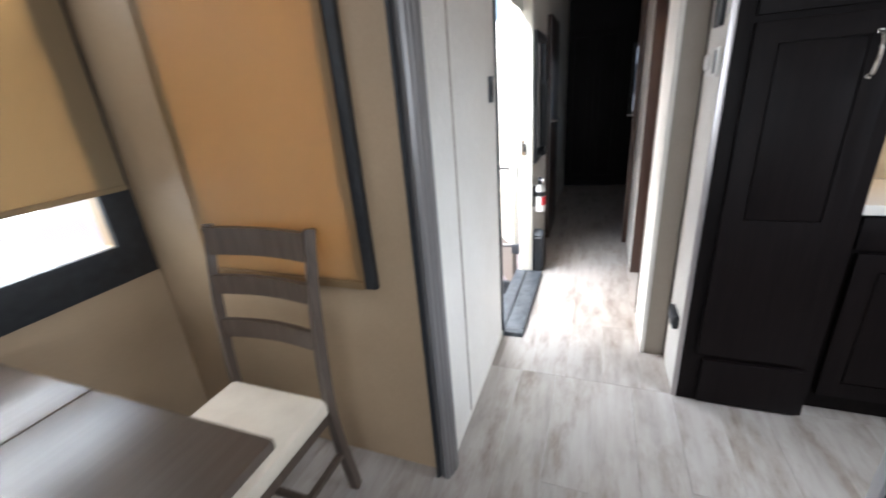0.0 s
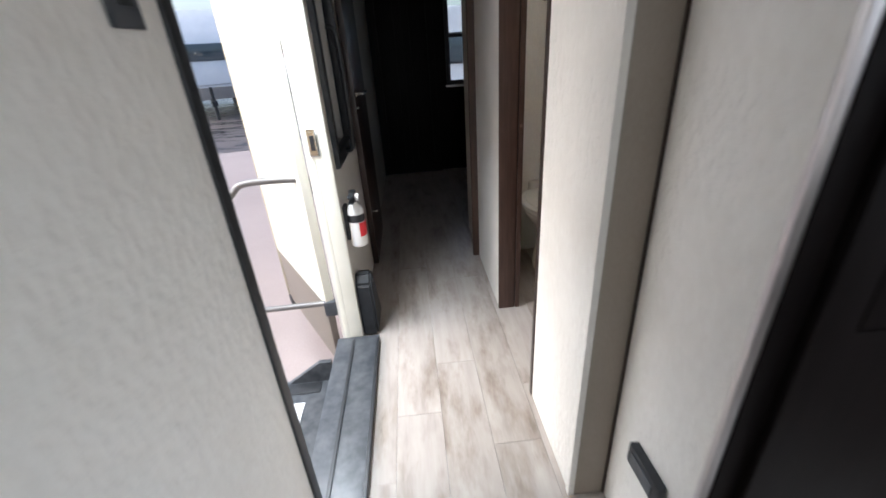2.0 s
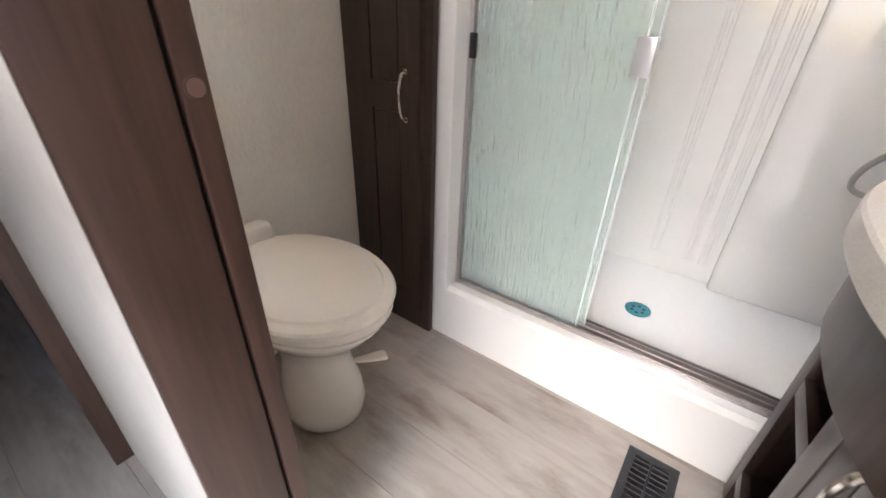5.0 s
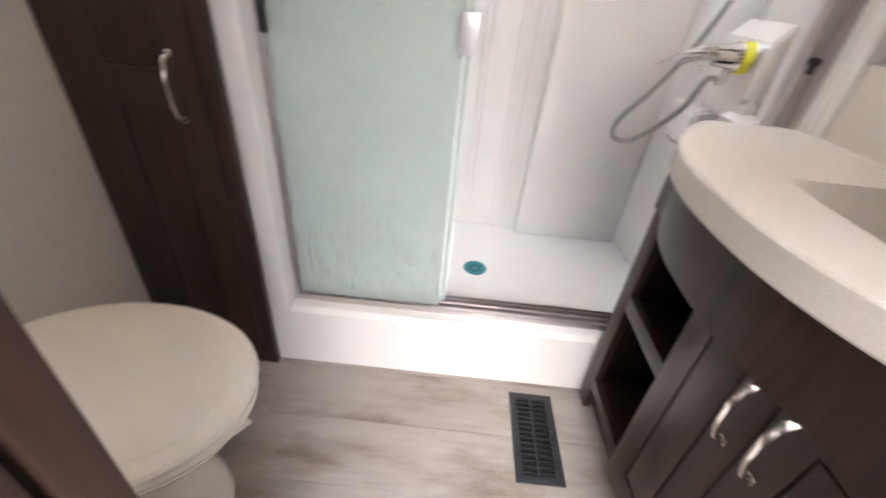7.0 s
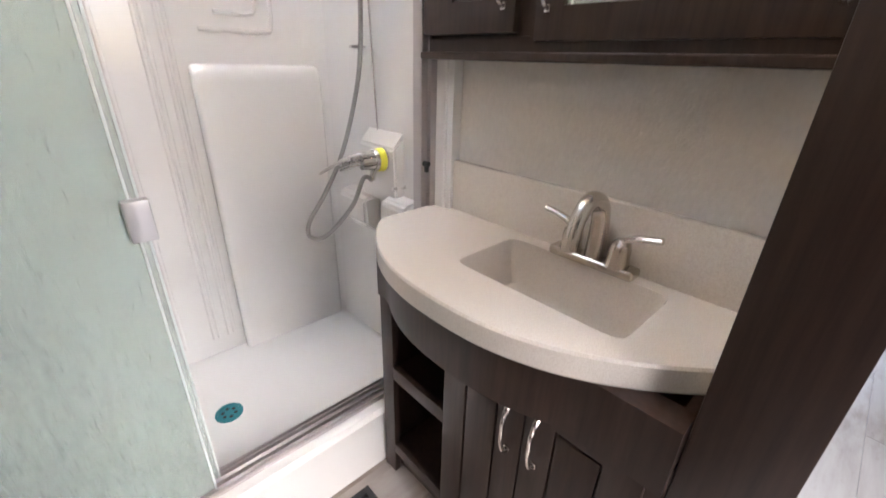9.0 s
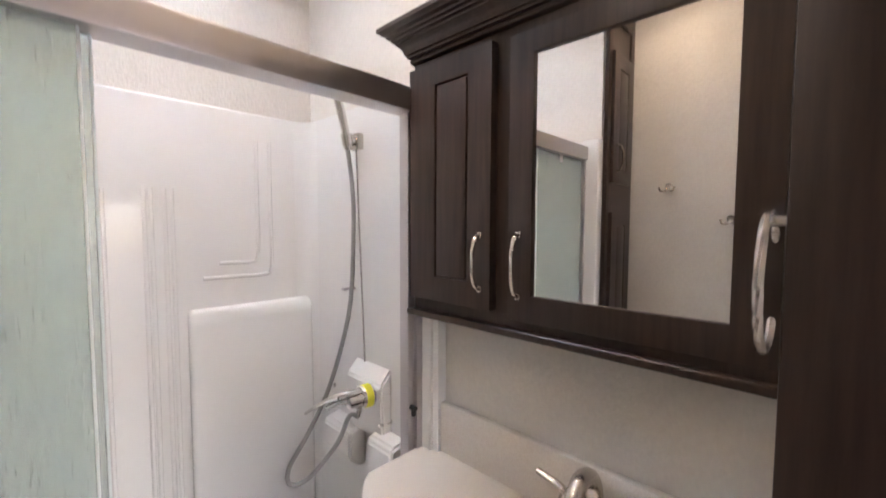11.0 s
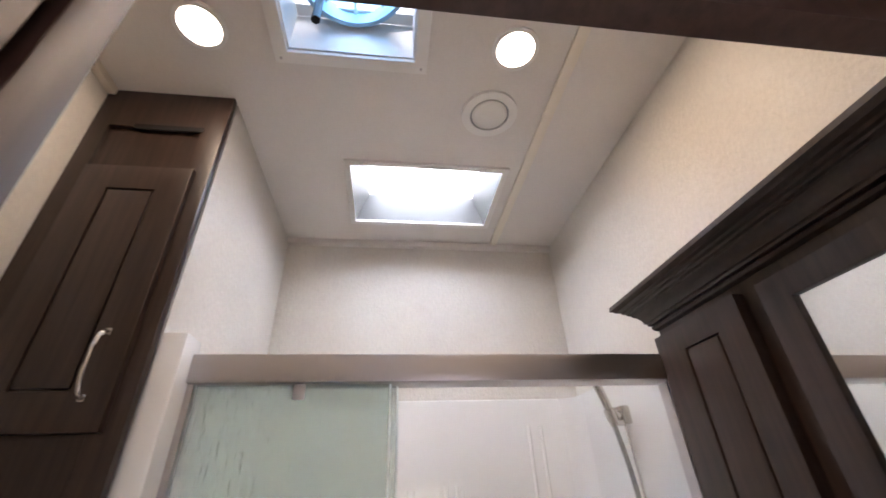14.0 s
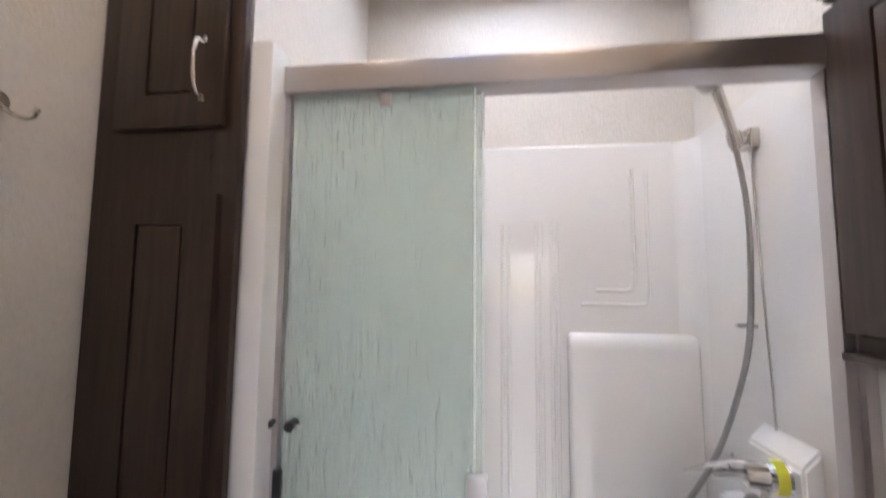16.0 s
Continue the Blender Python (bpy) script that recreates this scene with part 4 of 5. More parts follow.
part("backsplash", boxm(VX0, 1.8725, CT - 0.002, 0.990, 1.894, CT + 0.143, 0.004), SOLID, counter, "low off-white backsplash")

faucet = thing("bathroom_faucet", (0.516, 1.92, CT), "brushed nickel two-handle arc faucet on the counter", "faucet")
FXC = 0.516
bm = boxm(FXC - 0.098, 1.8955, CT, FXC + 0.098, 1.940, CT + 0.022, 0.009, 3)
part("base", bm, NICKEL, faucet)
bm = bmesh.new()
tube(bm, [(FXC, 1.916, CT + 0.015), (FXC, 1.914, CT + 0.085), (FXC, 1.930, CT + 0.140), (FXC, 1.975, CT + 0.158), (FXC, 2.012, CT + 0.130), (FXC, 2.024, CT + 0.092)], lambda t: 0.021 - 0.006 * t, 16, 6)
part("spout", bm, NICKEL, faucet)
for hx, sgn in ((FXC + 0.054, 1), (FXC - 0.054, -1)):
    bm = lathe(bmesh.new(), [(0.026, 0.026, CT + 0.018, 0), (0.022, 0.022, CT + 0.040, 0), (0.023, 0.023, CT + 0.052, 0), (0.020, 0.020, CT + 0.068, 0), (0.010, 0.010, CT + 0.078, 0)], hx, 1.918, 24)
    tube(bm, [(hx, 1.916, CT + 0.068), (hx + sgn * 0.02, 1.917, CT + 0.084), (hx + sgn * 0.045, 1.918, CT + 0.092), (hx + sgn * 0.076, 1.919, CT + 0.098)], lambda t: 0.010 - 0.002 * t, 12, 5, 0.8)
    part("lever", bm, NICKEL, faucet)

# ---- bathroom: mirror cabinet, towel ring, hooks ----
MZ0, MZ1, MF = 1.262, 1.938, 1.942
cab = thing("mirror_cabinet", (0.65, 1.91, MZ0), "dark espresso wall cabinet with mirror door and crown moulding", "wall cabinet")
part("body", boxm(0.216, 1.8725, MZ0, 1.034, MF - 0.018, MZ1), DARK, cab)
bm = bmesh.new()
frame_box(bm, "y", MF - 0.018, MF, 0.214, MZ0, 1.037, MZ1 + 0.006, (0.03, 0.03, 0.01, 0.04), 0.001)
box(bm, 0.700, MF - 0.018, MZ0 + 0.03, 0.765, MF, MZ1 - 0.03)
part("face_frame", bm, DARK, cab)
cabinet_door(cab, "+y", 1.030, MF + 0.001, 1.298, 0.279, 0.612, (0.098, 0.208), DARK, (0.250, 0.112), 0.025, inner=(0.064, 0.556))
AJAR = Matrix.Translation((0.235, MF, 0)) @ Matrix.Rotation(radians(0.7), 4, "Z") @ Matrix.Translation((-0.235, -MF, 0))
bm = bmesh.new()
frame_box(bm, "y", MF - 0.012, MF + 0.004, 0.232, 1.282, 0.712, 1.910, (0.062, 0.060, 0.060, 0.048), 0.002)
md = part("mirror_door", moved(bm, AJAR), DARK, cab)
part("mirror", moved(boxm(0.293, MF - 0.011, 1.341, 0.653, MF - 0.004, 1.863), AJAR), MIRROR, md, "clear mirror pane")
part("handle", moved(pull(0.012, 0.14), AJAR @ Matrix.Translation((0.684, MF + 0.004, 1.407)) @ Matrix.Rotation(math.pi, 4, "Z")), NICKEL, md, "brushed nickel bow handle")
# crown: bead, cove, two fillets and a top fascia, with a mitred return at the shower end
CROWN = ((0.004, -0.004), (0.011, 0.000), (0.014, 0.006), (0.011, 0.011), (0.020, 0.012), (0.021, 0.018), (0.027, 0.019), (0.031, 0.030), (0.039, 0.038), (0.050, 0.043),
         (0.051, 0.047), (0.060, 0.048), (0.061, 0.053), (0.070, 0.054), (0.072, 0.059), (0.084, 0.061), (0.088, 0.065), (0.096, 0.067), (0.096, 0.078))
prof = [(1.8735, MZ1 - 0.004)] + [(MF + u, MZ1 + v) for u, v in CROWN] + [(1.8735, MZ1 + 0.078)]
bm = bmesh.new()
a, b = [], []
for y, z in prof:
    over = max(0.0, y - MF) * 0.5
    a.append(bm.verts.new((0.214, y, z)))
    b.append(bm.verts.new((1.036 + over, y, z)))
bm.faces.new(a)
bm.faces.new(b[::-1])
for i in range(len(prof)):
    j = (i + 1) % len(prof)
    bm.faces.new((a[i], b[i], b[j], a[j]))
bmesh.ops.recalc_face_normals(bm, faces=bm.faces)
part("crown", bm, DARK, cab, "stepped dark crown moulding")
bm = boxm(0.214, 1.8735, MZ0 - 0.018, 1.054, MF + 0.018, MZ0, 0.006, 3)
part("light_rail", bm, DARK, cab)

towel = thing("towel_ring", (JN + 0.012, 1.985, 1.50), "oval brushed nickel towel ring on the wall end", "towel ring")
part("plate", boxm(JN + 0.0005, 1.962, 1.485, JN + 0.012, 2.008, 1.53, 0.003), NICKEL, towel)
part("post", rod(bmesh.new(), (JN + 0.008, 1.985, 1.505), (JN + 0.042, 1.985, 1.505), 0.009), NICKEL, towel)
bm = bmesh.new()
loop = [(JN + 0.034 + 0.004 * math.sin(a), 1.985 + 0.055 * math.sin(a), 1.418 + 0.098 * math.cos(a)) for a in [2 * math.pi * k / 20 for k in range(21)]]
tube(bm, loop, 0.0065, 10, 2)
part("loop", bm, NICKEL, towel)
hook = thing("robe_hook", (0.772, 3.4695, 1.685), "small brushed nickel double robe hook on the wall", "robe hook", "robe hooks")
bm = rod(bmesh.new(), (0.772, 3.4695, 1.695), (0.772, 3.462, 1.695), 0.018, None, 20)
part("plate", bm, NICKEL, hook)
for s in (-1, 1):
    bm = bmesh.new()
    tube(bm, [(0.772, 3.464, 1.690), (0.772 + s * 0.012, 3.445, 1.673), (0.772 + s * 0.028, 3.432, 1.673), (0.772 + s * 0.036, 3.428, 1.693)], 0.0045, 8, 5)
    part("prong", bm, NICKEL, hook)
copy_thing(hook, Matrix.Translation((0.505, 3.4695, 1.52)))

# ---- hall: switch, thermostat, outlet ----
sw = thing("wall_switch", (-0.677, 1.614, 1.41), "small dark grey wall switch plate", "switch")
part("plate", boxm(-0.6795, 1.578, 1.358, -0.671, 1.650, 1.474, 0.003), SILL, sw)
part("rocker", boxm(-0.672, 1.598, 1.385, -0.666, 1.630, 1.445, 0.002), BLACK, sw)
th = thing("thermostat", (0.205, 1.53, 1.45), "white round-dial thermostat on the cabinet end", "thermostat")
part("case", boxm(0.190, 1.440, 1.400, 0.2085, 1.592, 1.500, 0.006), WHITE, th)
part("dial", rod(bmesh.new(), (0.191, 1.552, 1.452), (0.176, 1.552, 1.452), 0.030, 0.027, 28), WHITE, th)
part("display", boxm(0.1885, 1.448, 1.412, 0.191, 1.478, 1.49), SILL, th)
mono = thing("monitor_panel", (0.205, 1.55, 1.66), "dark oval control panel on the cabinet end", "control panel")
part("case", boxm(0.192, 1.50, 1.57, 0.2085, 1.60, 1.76, 0.008), BLACK, mono)
out = thing("wall_outlet", (0.205, 1.49, 0.35), "black plastic wall outlet box near the floor", "outlet")
part("box", boxm(0.184, 1.480, 0.312, 0.2085, 1.612, 0.378, 0.006), BLACK, out)
part("socket", boxm(0.180, 1.50, 0.325, 0.185, 1.592, 0.365, 0.002), SILL, out)

# ---- kitchen ----
KY = 1.415
pantry = thing("pantry_cabinet", (0.46, 1.6, 0), "tall black-brown wooden pantry cabinet", "cabinet")
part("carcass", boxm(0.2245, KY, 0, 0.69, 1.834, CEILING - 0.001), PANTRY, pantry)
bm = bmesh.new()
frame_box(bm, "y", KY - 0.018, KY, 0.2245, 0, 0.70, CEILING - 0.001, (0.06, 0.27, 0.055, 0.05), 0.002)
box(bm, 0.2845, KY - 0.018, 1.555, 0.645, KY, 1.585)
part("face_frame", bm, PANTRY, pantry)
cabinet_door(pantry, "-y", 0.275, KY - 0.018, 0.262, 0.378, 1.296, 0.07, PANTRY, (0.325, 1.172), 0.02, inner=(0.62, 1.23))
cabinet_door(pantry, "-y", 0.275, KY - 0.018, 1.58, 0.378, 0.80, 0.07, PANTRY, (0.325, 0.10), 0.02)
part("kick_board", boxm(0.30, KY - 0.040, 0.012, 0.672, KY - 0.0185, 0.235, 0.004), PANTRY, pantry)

base = thing("kitchen_base_cabinet", (1.2, 1.6, 0), "black-brown kitchen base cabinet with two doors", "cabinet")
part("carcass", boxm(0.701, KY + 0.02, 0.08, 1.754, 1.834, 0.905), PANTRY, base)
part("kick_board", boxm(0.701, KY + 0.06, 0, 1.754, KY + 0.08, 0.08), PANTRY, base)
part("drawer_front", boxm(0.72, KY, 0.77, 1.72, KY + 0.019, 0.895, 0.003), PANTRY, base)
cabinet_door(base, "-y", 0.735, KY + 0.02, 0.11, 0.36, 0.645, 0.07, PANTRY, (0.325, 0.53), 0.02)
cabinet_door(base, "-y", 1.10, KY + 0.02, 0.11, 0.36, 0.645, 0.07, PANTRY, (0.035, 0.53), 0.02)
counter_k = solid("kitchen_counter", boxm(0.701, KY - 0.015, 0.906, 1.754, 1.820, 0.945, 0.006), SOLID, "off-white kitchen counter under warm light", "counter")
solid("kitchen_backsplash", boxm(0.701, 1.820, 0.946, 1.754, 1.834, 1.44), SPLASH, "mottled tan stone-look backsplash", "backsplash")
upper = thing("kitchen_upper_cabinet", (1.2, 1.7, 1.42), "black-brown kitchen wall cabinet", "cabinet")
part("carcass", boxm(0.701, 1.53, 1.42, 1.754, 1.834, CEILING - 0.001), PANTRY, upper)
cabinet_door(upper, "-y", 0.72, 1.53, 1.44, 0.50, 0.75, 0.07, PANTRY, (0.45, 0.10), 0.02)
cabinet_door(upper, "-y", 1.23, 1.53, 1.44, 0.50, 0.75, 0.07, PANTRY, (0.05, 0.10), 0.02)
island = thing("kitchen_island", (0.8, 0.1, 0), "grey kitchen island with off-white countertop", "kitchen island")
part("countertop", boxm(0.425, -0.75, 0.865, 1.15, 0.622, 0.912, 0.012, 3), SOLID, island)
part("body", boxm(0.475, -0.70, 0, 1.10, 0.565, 0.865), ISLAND, island)
part("corner_post", boxm(0.462, 0.545, 0, 0.490, 0.576, 0.865, 0.003), ISLAND, island)
part("reveal", boxm(0.4735, 0.515, 0, 0.480, 0.545, 0.865), VOID, island, "black reveal line at the corner")

# ---- dinette ----
chair = thing("dining_chair", (-1.22, 0.32, 0), "grey-brown wooden ladder-back dining chair with cream seat", "chair")
CX0, CX1 = -1.455, -0.985
bm = boxm(CX0 + 0.02, 0.075, 0.415, CX1 - 0.02, 0.495, 0.475, 0.022, 4)
part("seat", bm, SEAT, chair, "cream upholstered seat pad")
bm = frame_box(bmesh.new(), "z", 0.375, 0.415, CX0 + 0.03, 0.09, CX1 - 0.03, 0.50, 0.025)
part("apron", bm, CHAIR, chair)
for x in (CX0 + 0.024, CX1 - 0.024):
    bm = bmesh.new()
    tube(bm, [(x, 0.545, 0.0), (x, 0.505, 0.30), (x, 0.498, 0.50), (x, 0.525, 0.80), (x, 0.575, 1.065)], 0.023, 4, 5)
    part("back_post", bm, CHAIR, chair)
    part("leg", rod(bmesh.new(), (x, 0.105, 0), (x, 0.105, 0.40), 0.016, 0.022, 4), CHAIR, chair)
for z0, z1, y0 in ((0.965, 1.062, 0.560), (0.825, 0.895, 0.540), (0.66, 0.73, 0.522)):
    bm = bmesh.new()
    m = 10
    a = [(CX0 + 0.03 + (CX1 - CX0 - 0.06) * k / m, y0 + 0.022 * math.sin(math.pi * k / m)) for k in range(m + 1)]
    prism(bm, a + [(x, y - 0.02) for x, y in a[::-1]], "z", z0, z1)
    part("slat", bm, CHAIR, chair)
for z in (0.20,):
    part("stretcher", boxm(CX0 + 0.03, 0.30, z, CX1 - 0.03, 0.32, z + 0.025, 0.003), CHAIR, chair)
    for x in (CX0 + 0.024, CX1 - 0.024):
        part("stretcher", boxm(x - 0.01, 0.115, z, x + 0.01, 0.515, z + 0.025, 0.003), CHAIR, chair)

table = thing("dining_table", (-1.2, -0.5, 0), "dark brown laminate dining table with a leaf seam", "table")
part("tabletop", boxm(-1.437, -1.05, 0.722, -0.817, 0.10, 0.75, 0.005), TABLE, table)
part("leaf", boxm(-1.93, -1.05, 0.722, -1.441, 0.10, 0.75, 0.003), TABLE, table)
for x in (-1.86, -0.90):
    for y in (-0.98, -0.18):
        part("leg", boxm(x, y, 0, x + 0.06, y + 0.06, 0.722, 0.004), TABLE, table)

win = thing("window_1", (sx, -0.4, 1.0), "wide black-framed slide-out window with half-lowered tan shade", "window", kind="structure")
part("frame", frame_box(bmesh.new(), "x", sx - 0.01, sx + 0.022, vy0 - 0.05, 0.80, 0.693, vz1 + 0.05, (0.09, 0.155, 0.125, 0.10), 0.012), BLACK, win, "black window frame")
g = part("pane", boxm(sx - 0.034, vy0, vz0, sx - 0.030, vy1, vz1), CLEAR, win)
g.visible_shadow = False
bm = boxm(sx + 0.024, vy0 - 0.04, 1.17, sx + 0.028, 0.675, vz1 + 0.1)
part("shade", bm, SHADE_PALE, win, "tan fabric roller shade")
part("shade_bar", boxm(sx + 0.022, vy0 - 0.04, 1.158, sx + 0.036, 0.675, 1.18, 0.005), SHADE_PALE, win)
win2 = thing("window_2", (-1.2, 0.71, 0.86), "black-framed slide-out window behind a brown roller shade", "window", kind="structure")
part("frame", frame_box(bmesh.new(), "y", 0.684, 0.72, ox0 - 0.04, oz0 - 0.05, ox1 + 0.058, oz1 + 0.03, (0.05, 0.05, 0.068, 0.05), 0.006), BLACK, win2, "black window frame")
g = part("pane", boxm(ox0, 0.742, oz0, ox1, 0.746, oz1), CLEAR, win2)
g.visible_shadow = False
part("shade", boxm(ox0 - 0.045, 0.676, 0.845, ox1 + 0.022, 0.680, oz1 + 0.05), SHADE, win2, "brown fabric roller shade")
part("shade_bar", boxm(ox0 - 0.045, 0.668, 0.815, ox1 + 0.022, 0.682, 0.845, 0.005), SHADE, win2)

# ---- entry door ----
setting("sill_entry", box(boxm(-0.76, 1.757, -0.003, -0.55, 2.628, 0.028, 0.008), -0.670, 1.712, -0.003, -0.552, 1.762, 0.027, 0.005), SILL, "dark grey entry door sill")
for k in range(2):
    setting("sill_edge_strip", boxm(-0.562 - k * 0.12, 1.76, 0.0275, -0.548 - k * 0.12, 2.595, 0.034, 0.002), BLACK)
setting("door_frame_entry", frame_box(bmesh.new(), "x", -0.726, -0.70, 1.757, 0.0, 2.655, 1.93, (0.03, 0.001, 0.012, 0.06), 0.003), CREAM, "cream aluminium entry door frame")
leaf = thing("door_1", (-0.765, 2.655, -0.3), "open cream entry door with a dark kick panel", "door", kind="structure")
LEAF = Matrix.Translation((-0.768, 2.665, 0)) @ Matrix.Rotation(radians(120.5), 4, "Z")
bm = bmesh.new()
box(bm, 0.0, -0.022, 0.20, 0.88, 0.022, 1.86, 0.006)
part("slab", moved(bm, LEAF), CREAM, leaf)
bm = boxm(0.03, -0.018, -0.17, 0.86, 0.018, 0.20, 0.003)
part("kick_panel", moved(bm, LEAF), principled("brown_grey_kick", (0.17, 0.145, 0.125), 0.5), leaf, "brown-grey lower door panel")
bm = boxm(0.83, -0.026, -0.215, 0.892, 0.026, -0.145, 0.012)
part("bumper", moved(bm, LEAF), BLACK, leaf)
part("weatherstrip", moved(boxm(0.868, -0.026, -0.145, 0.885, 0.026, 1.86, 0.004), LEAF), principled("tan_door_edge", (0.42, 0.36, 0.27), 0.5), leaf, "tan door edge strip")
setting("door_frame_reveal", boxm(-0.700, 2.6432, 0.0, -0.6365, 2.6548, 1.93, 0.003), CREAM, "cream reveal of the entry opening")
strike = thing("door_strike", (-0.70, 2.64, 0.98), "chrome strike plate on the entry door frame", "strike plate")
part("plate", boxm(-0.716, 2.638, 0.94, -0.674, 2.6445, 1.05, 0.003), CHROME, strike)
part("slot", boxm(-0.706, 2.6370, 0.965, -0.688, 2.639, 1.025), BLACK, strike)
grab = thing("entry_grab_handle", (-0.76, 2.69, 0.5), "grey bent-tube entry grab handle", "grab handle")
bm = bmesh.new()
tube(bm, [(-0.765, 2.70, 0.835), (-0.92, 2.71, 0.838), (-1.04, 2.71, 0.832), (-1.09, 2.71, 0.80), (-1.18, 2.70, 0.70), (-1.235, 2.70, 0.63), (-1.24, 2.70, 0.57), (-1.235, 2.69, 0.40), (-1.225, 2.69, 0.30), (-1.19, 2.69, 0.24), (-1.12, 2.68, 0.208), (-0.95, 2.675, 0.21), (-0.765, 2.668, 0.216)], 0.015, 12, 5)
part("bar", bm, GREYM, grab)
for z, y in ((0.815, 2.70), (0.20, 2.668)):
    part("mount", boxm(-0.80, y - 0.02, z - 0.05, -0.742, y + 0.02, z + 0.03, 0.006), SILL, grab)
stepobj = thing("entry_step", (-0.95, 2.2, -0.4), "black folding entry step with grip tread", "step")
part("tread", boxm(-1.16, 1.85, -0.21, -0.80, 2.58, -0.175, 0.008), SILL, stepobj)
part("grip_strip", boxm(-1.13, 2.48, -0.1755, -0.86, 2.55, -0.170, 0.002), BLACK, stepobj)
part("grip_strip", boxm(-1.05, 2.20, -0.1755, -0.92, 2.42, -0.171, 0.002), principled("white_step_label", (0.7, 0.7, 0.72), 0.4), stepobj, "pale worn tread label")
part("tread", boxm(-1.44, 1.85, -0.47, -1.10, 2.58, -0.435, 0.008), SILL, stepobj)
for y in (1.86, 2.57):
    bm = bmesh.new()
    prism(bm, [(-0.80, -0.06), (-0.86, -0.06), (-1.44, -0.46), (-1.40, -0.52), (-0.80, -0.20)], "y", y - 0.012, y + 0.012)
    part("side_rail", bm, SILL, stepobj)
for x in (-1.40, -1.14):
    part("leg", boxm(x, 2.50, -0.85, x + 0.03, 2.53, -0.47, 0.003), SILL, stepobj)
    part("leg", boxm(x, 1.90, -0.85, x + 0.03, 1.93, -0.47, 0.003), SILL, stepobj)

ext = thing("fire_extinguisher", (-0.600, 2.705, 0.5), "white fire extinguisher with red label on the wall", "fire extinguisher")
EX, EY = -0.583, 2.705
part("cylinder", lathe(bmesh.new(), [(0.030, 0.030, 0.500, 0), (0.038, 0.038, 0.506, 0), (0.039, 0.039, 0.52, 0), (0.039, 0.039, 0.665, 0), (0.033, 0.033, 0.690, 0), (0.018, 0.018, 0.705, 0), (0.014, 0.014, 0.72, 0)], EX, EY, 28), WHITE, ext)
part("band", lathe(bmesh.new(), [(0.0398, 0.0398, 0.625, 0), (0.0398, 0.0398, 0.660, 0)], EX, EY, 28, cap=False), BLACK, ext, "black label band")
bm = bmesh.new()
for i in range(7):
    a0, a1 = radians(-70 + i * 10), radians(-60 + i * 10)
    q = [bm.verts.new((EX + 0.0401 * math.cos(a), EY + 0.0401 * math.sin(a), z)) for a, z in ((a0, 0.555), (a1, 0.555), (a1, 0.622), (a0, 0.622))]
    bm.faces.new(q)
part("label", bm, RED, ext, "red paper label")
bm = rod(bmesh.new(), (EX, EY, 0.715), (EX, EY, 0.765), 0.016)
box(bm, EX - 0.012, EY - 0.085, 0.752, EX + 0.012, EY + 0.02, 0.762, 0.003)
box(bm, EX - 0.012, EY - 0.085, 0.728, EX + 0.012, EY, 0.736, 0.003)
part("valve_lever", bm, BLACK, ext)
part("gauge", rod(bmesh.new(), (EX + 0.012, EY - 0.01, 0.738), (EX + 0.028, EY - 0.012, 0.738), 0.017, None, 20), WHITE, ext)
part("bracket", boxm(-0.634, EY - 0.03, 0.54, EX - 0.035, EY + 0.03, 0.70, 0.003), BLACK, ext)
kick = thing("step_well_cover", (-0.60, 2.75, 0), "black moulded plastic cover at the door side", "plastic cover")
bm = bmesh.new()
prism(bm, [(2.66, 0.0), (2.90, 0.0), (2.90, 0.03), (2.80, 0.25), (2.745, 0.345), (2.70, 0.352), (2.66, 0.30)], "x", -0.634, -0.556)
bmesh.ops.bevel(bm, geom=list(bm.edges), offset=0.012, segments=2, affect="EDGES")
part("shell", bm, BLACK, kick)
part("badge", boxm(-0.5575, 2.71, 0.285, -0.554, 2.735, 0.305), ALUM, kick)

win3 = thing("window_3", (-0.64, 2.98, 0.86), "black-framed tinted hall window", "window", kind="structure")
part("frame", frame_box(bmesh.new(), "x", -0.66, -0.612, wy0 - 0.04, wz0 - 0.04, wy1 + 0.04, wz1 + 0.04, 0.055, 0.010), BLACK, win3, "thick black window frame")
part("pane", boxm(-0.70, wy0, wz0, -0.694, wy1, wz1), TINT, win3, "dark tinted pane")
bm = bmesh.new()
tube(bm, [(-0.610, 2.90, 1.42), (-0.575, 2.90, 1.38), (-0.570, 2.90, 1.15), (-0.575, 2.91, 0.93), (-0.610, 2.92, 0.90)], 0.012, 10, 6)
part("inner_grab_bar", bm, BLACK, win3)
part("catch", boxm(-0.612, 3.10, 0.90, -0.604, 3.12, 0.94, 0.002), ALUM, win3)

bdoor = thing("door_2", (-0.56, 3.55, 0), "dark wooden bedroom door standing open along the wall", "door", kind="structure")
part("slab", boxm(-0.632, 3.44, 0.012, -0.596, 4.08, 1.93, 0.003), DARK, bdoor)
bm = rod(bmesh.new(), (-0.596, 3.485, 1.10), (-0.548, 3.485, 1.10), 0.010)
rod(bm, (-0.596, 3.485, 1.10), (-0.590, 3.485, 1.10), 0.026, None, 24)
tube(bm, [(-0.551, 3.48, 1.10), (-0.545, 3.52, 1.102), (-0.545, 3.60, 1.10)], 0.0085, 10, 4)
part("handle", bm, NICKEL, bdoor, "nickel lever handle")
part("lock", rod(bmesh.new(), (-0.596, 3.485, 1.02), (-0.585, 3.485, 1.02), 0.013, None, 20), NICKEL, bdoor)
part("stop", rod(bmesh.new(), (-0.596, 3.53, 0.36), (-0.568, 3.53, 0.36), 0.008), NICKEL, bdoor)

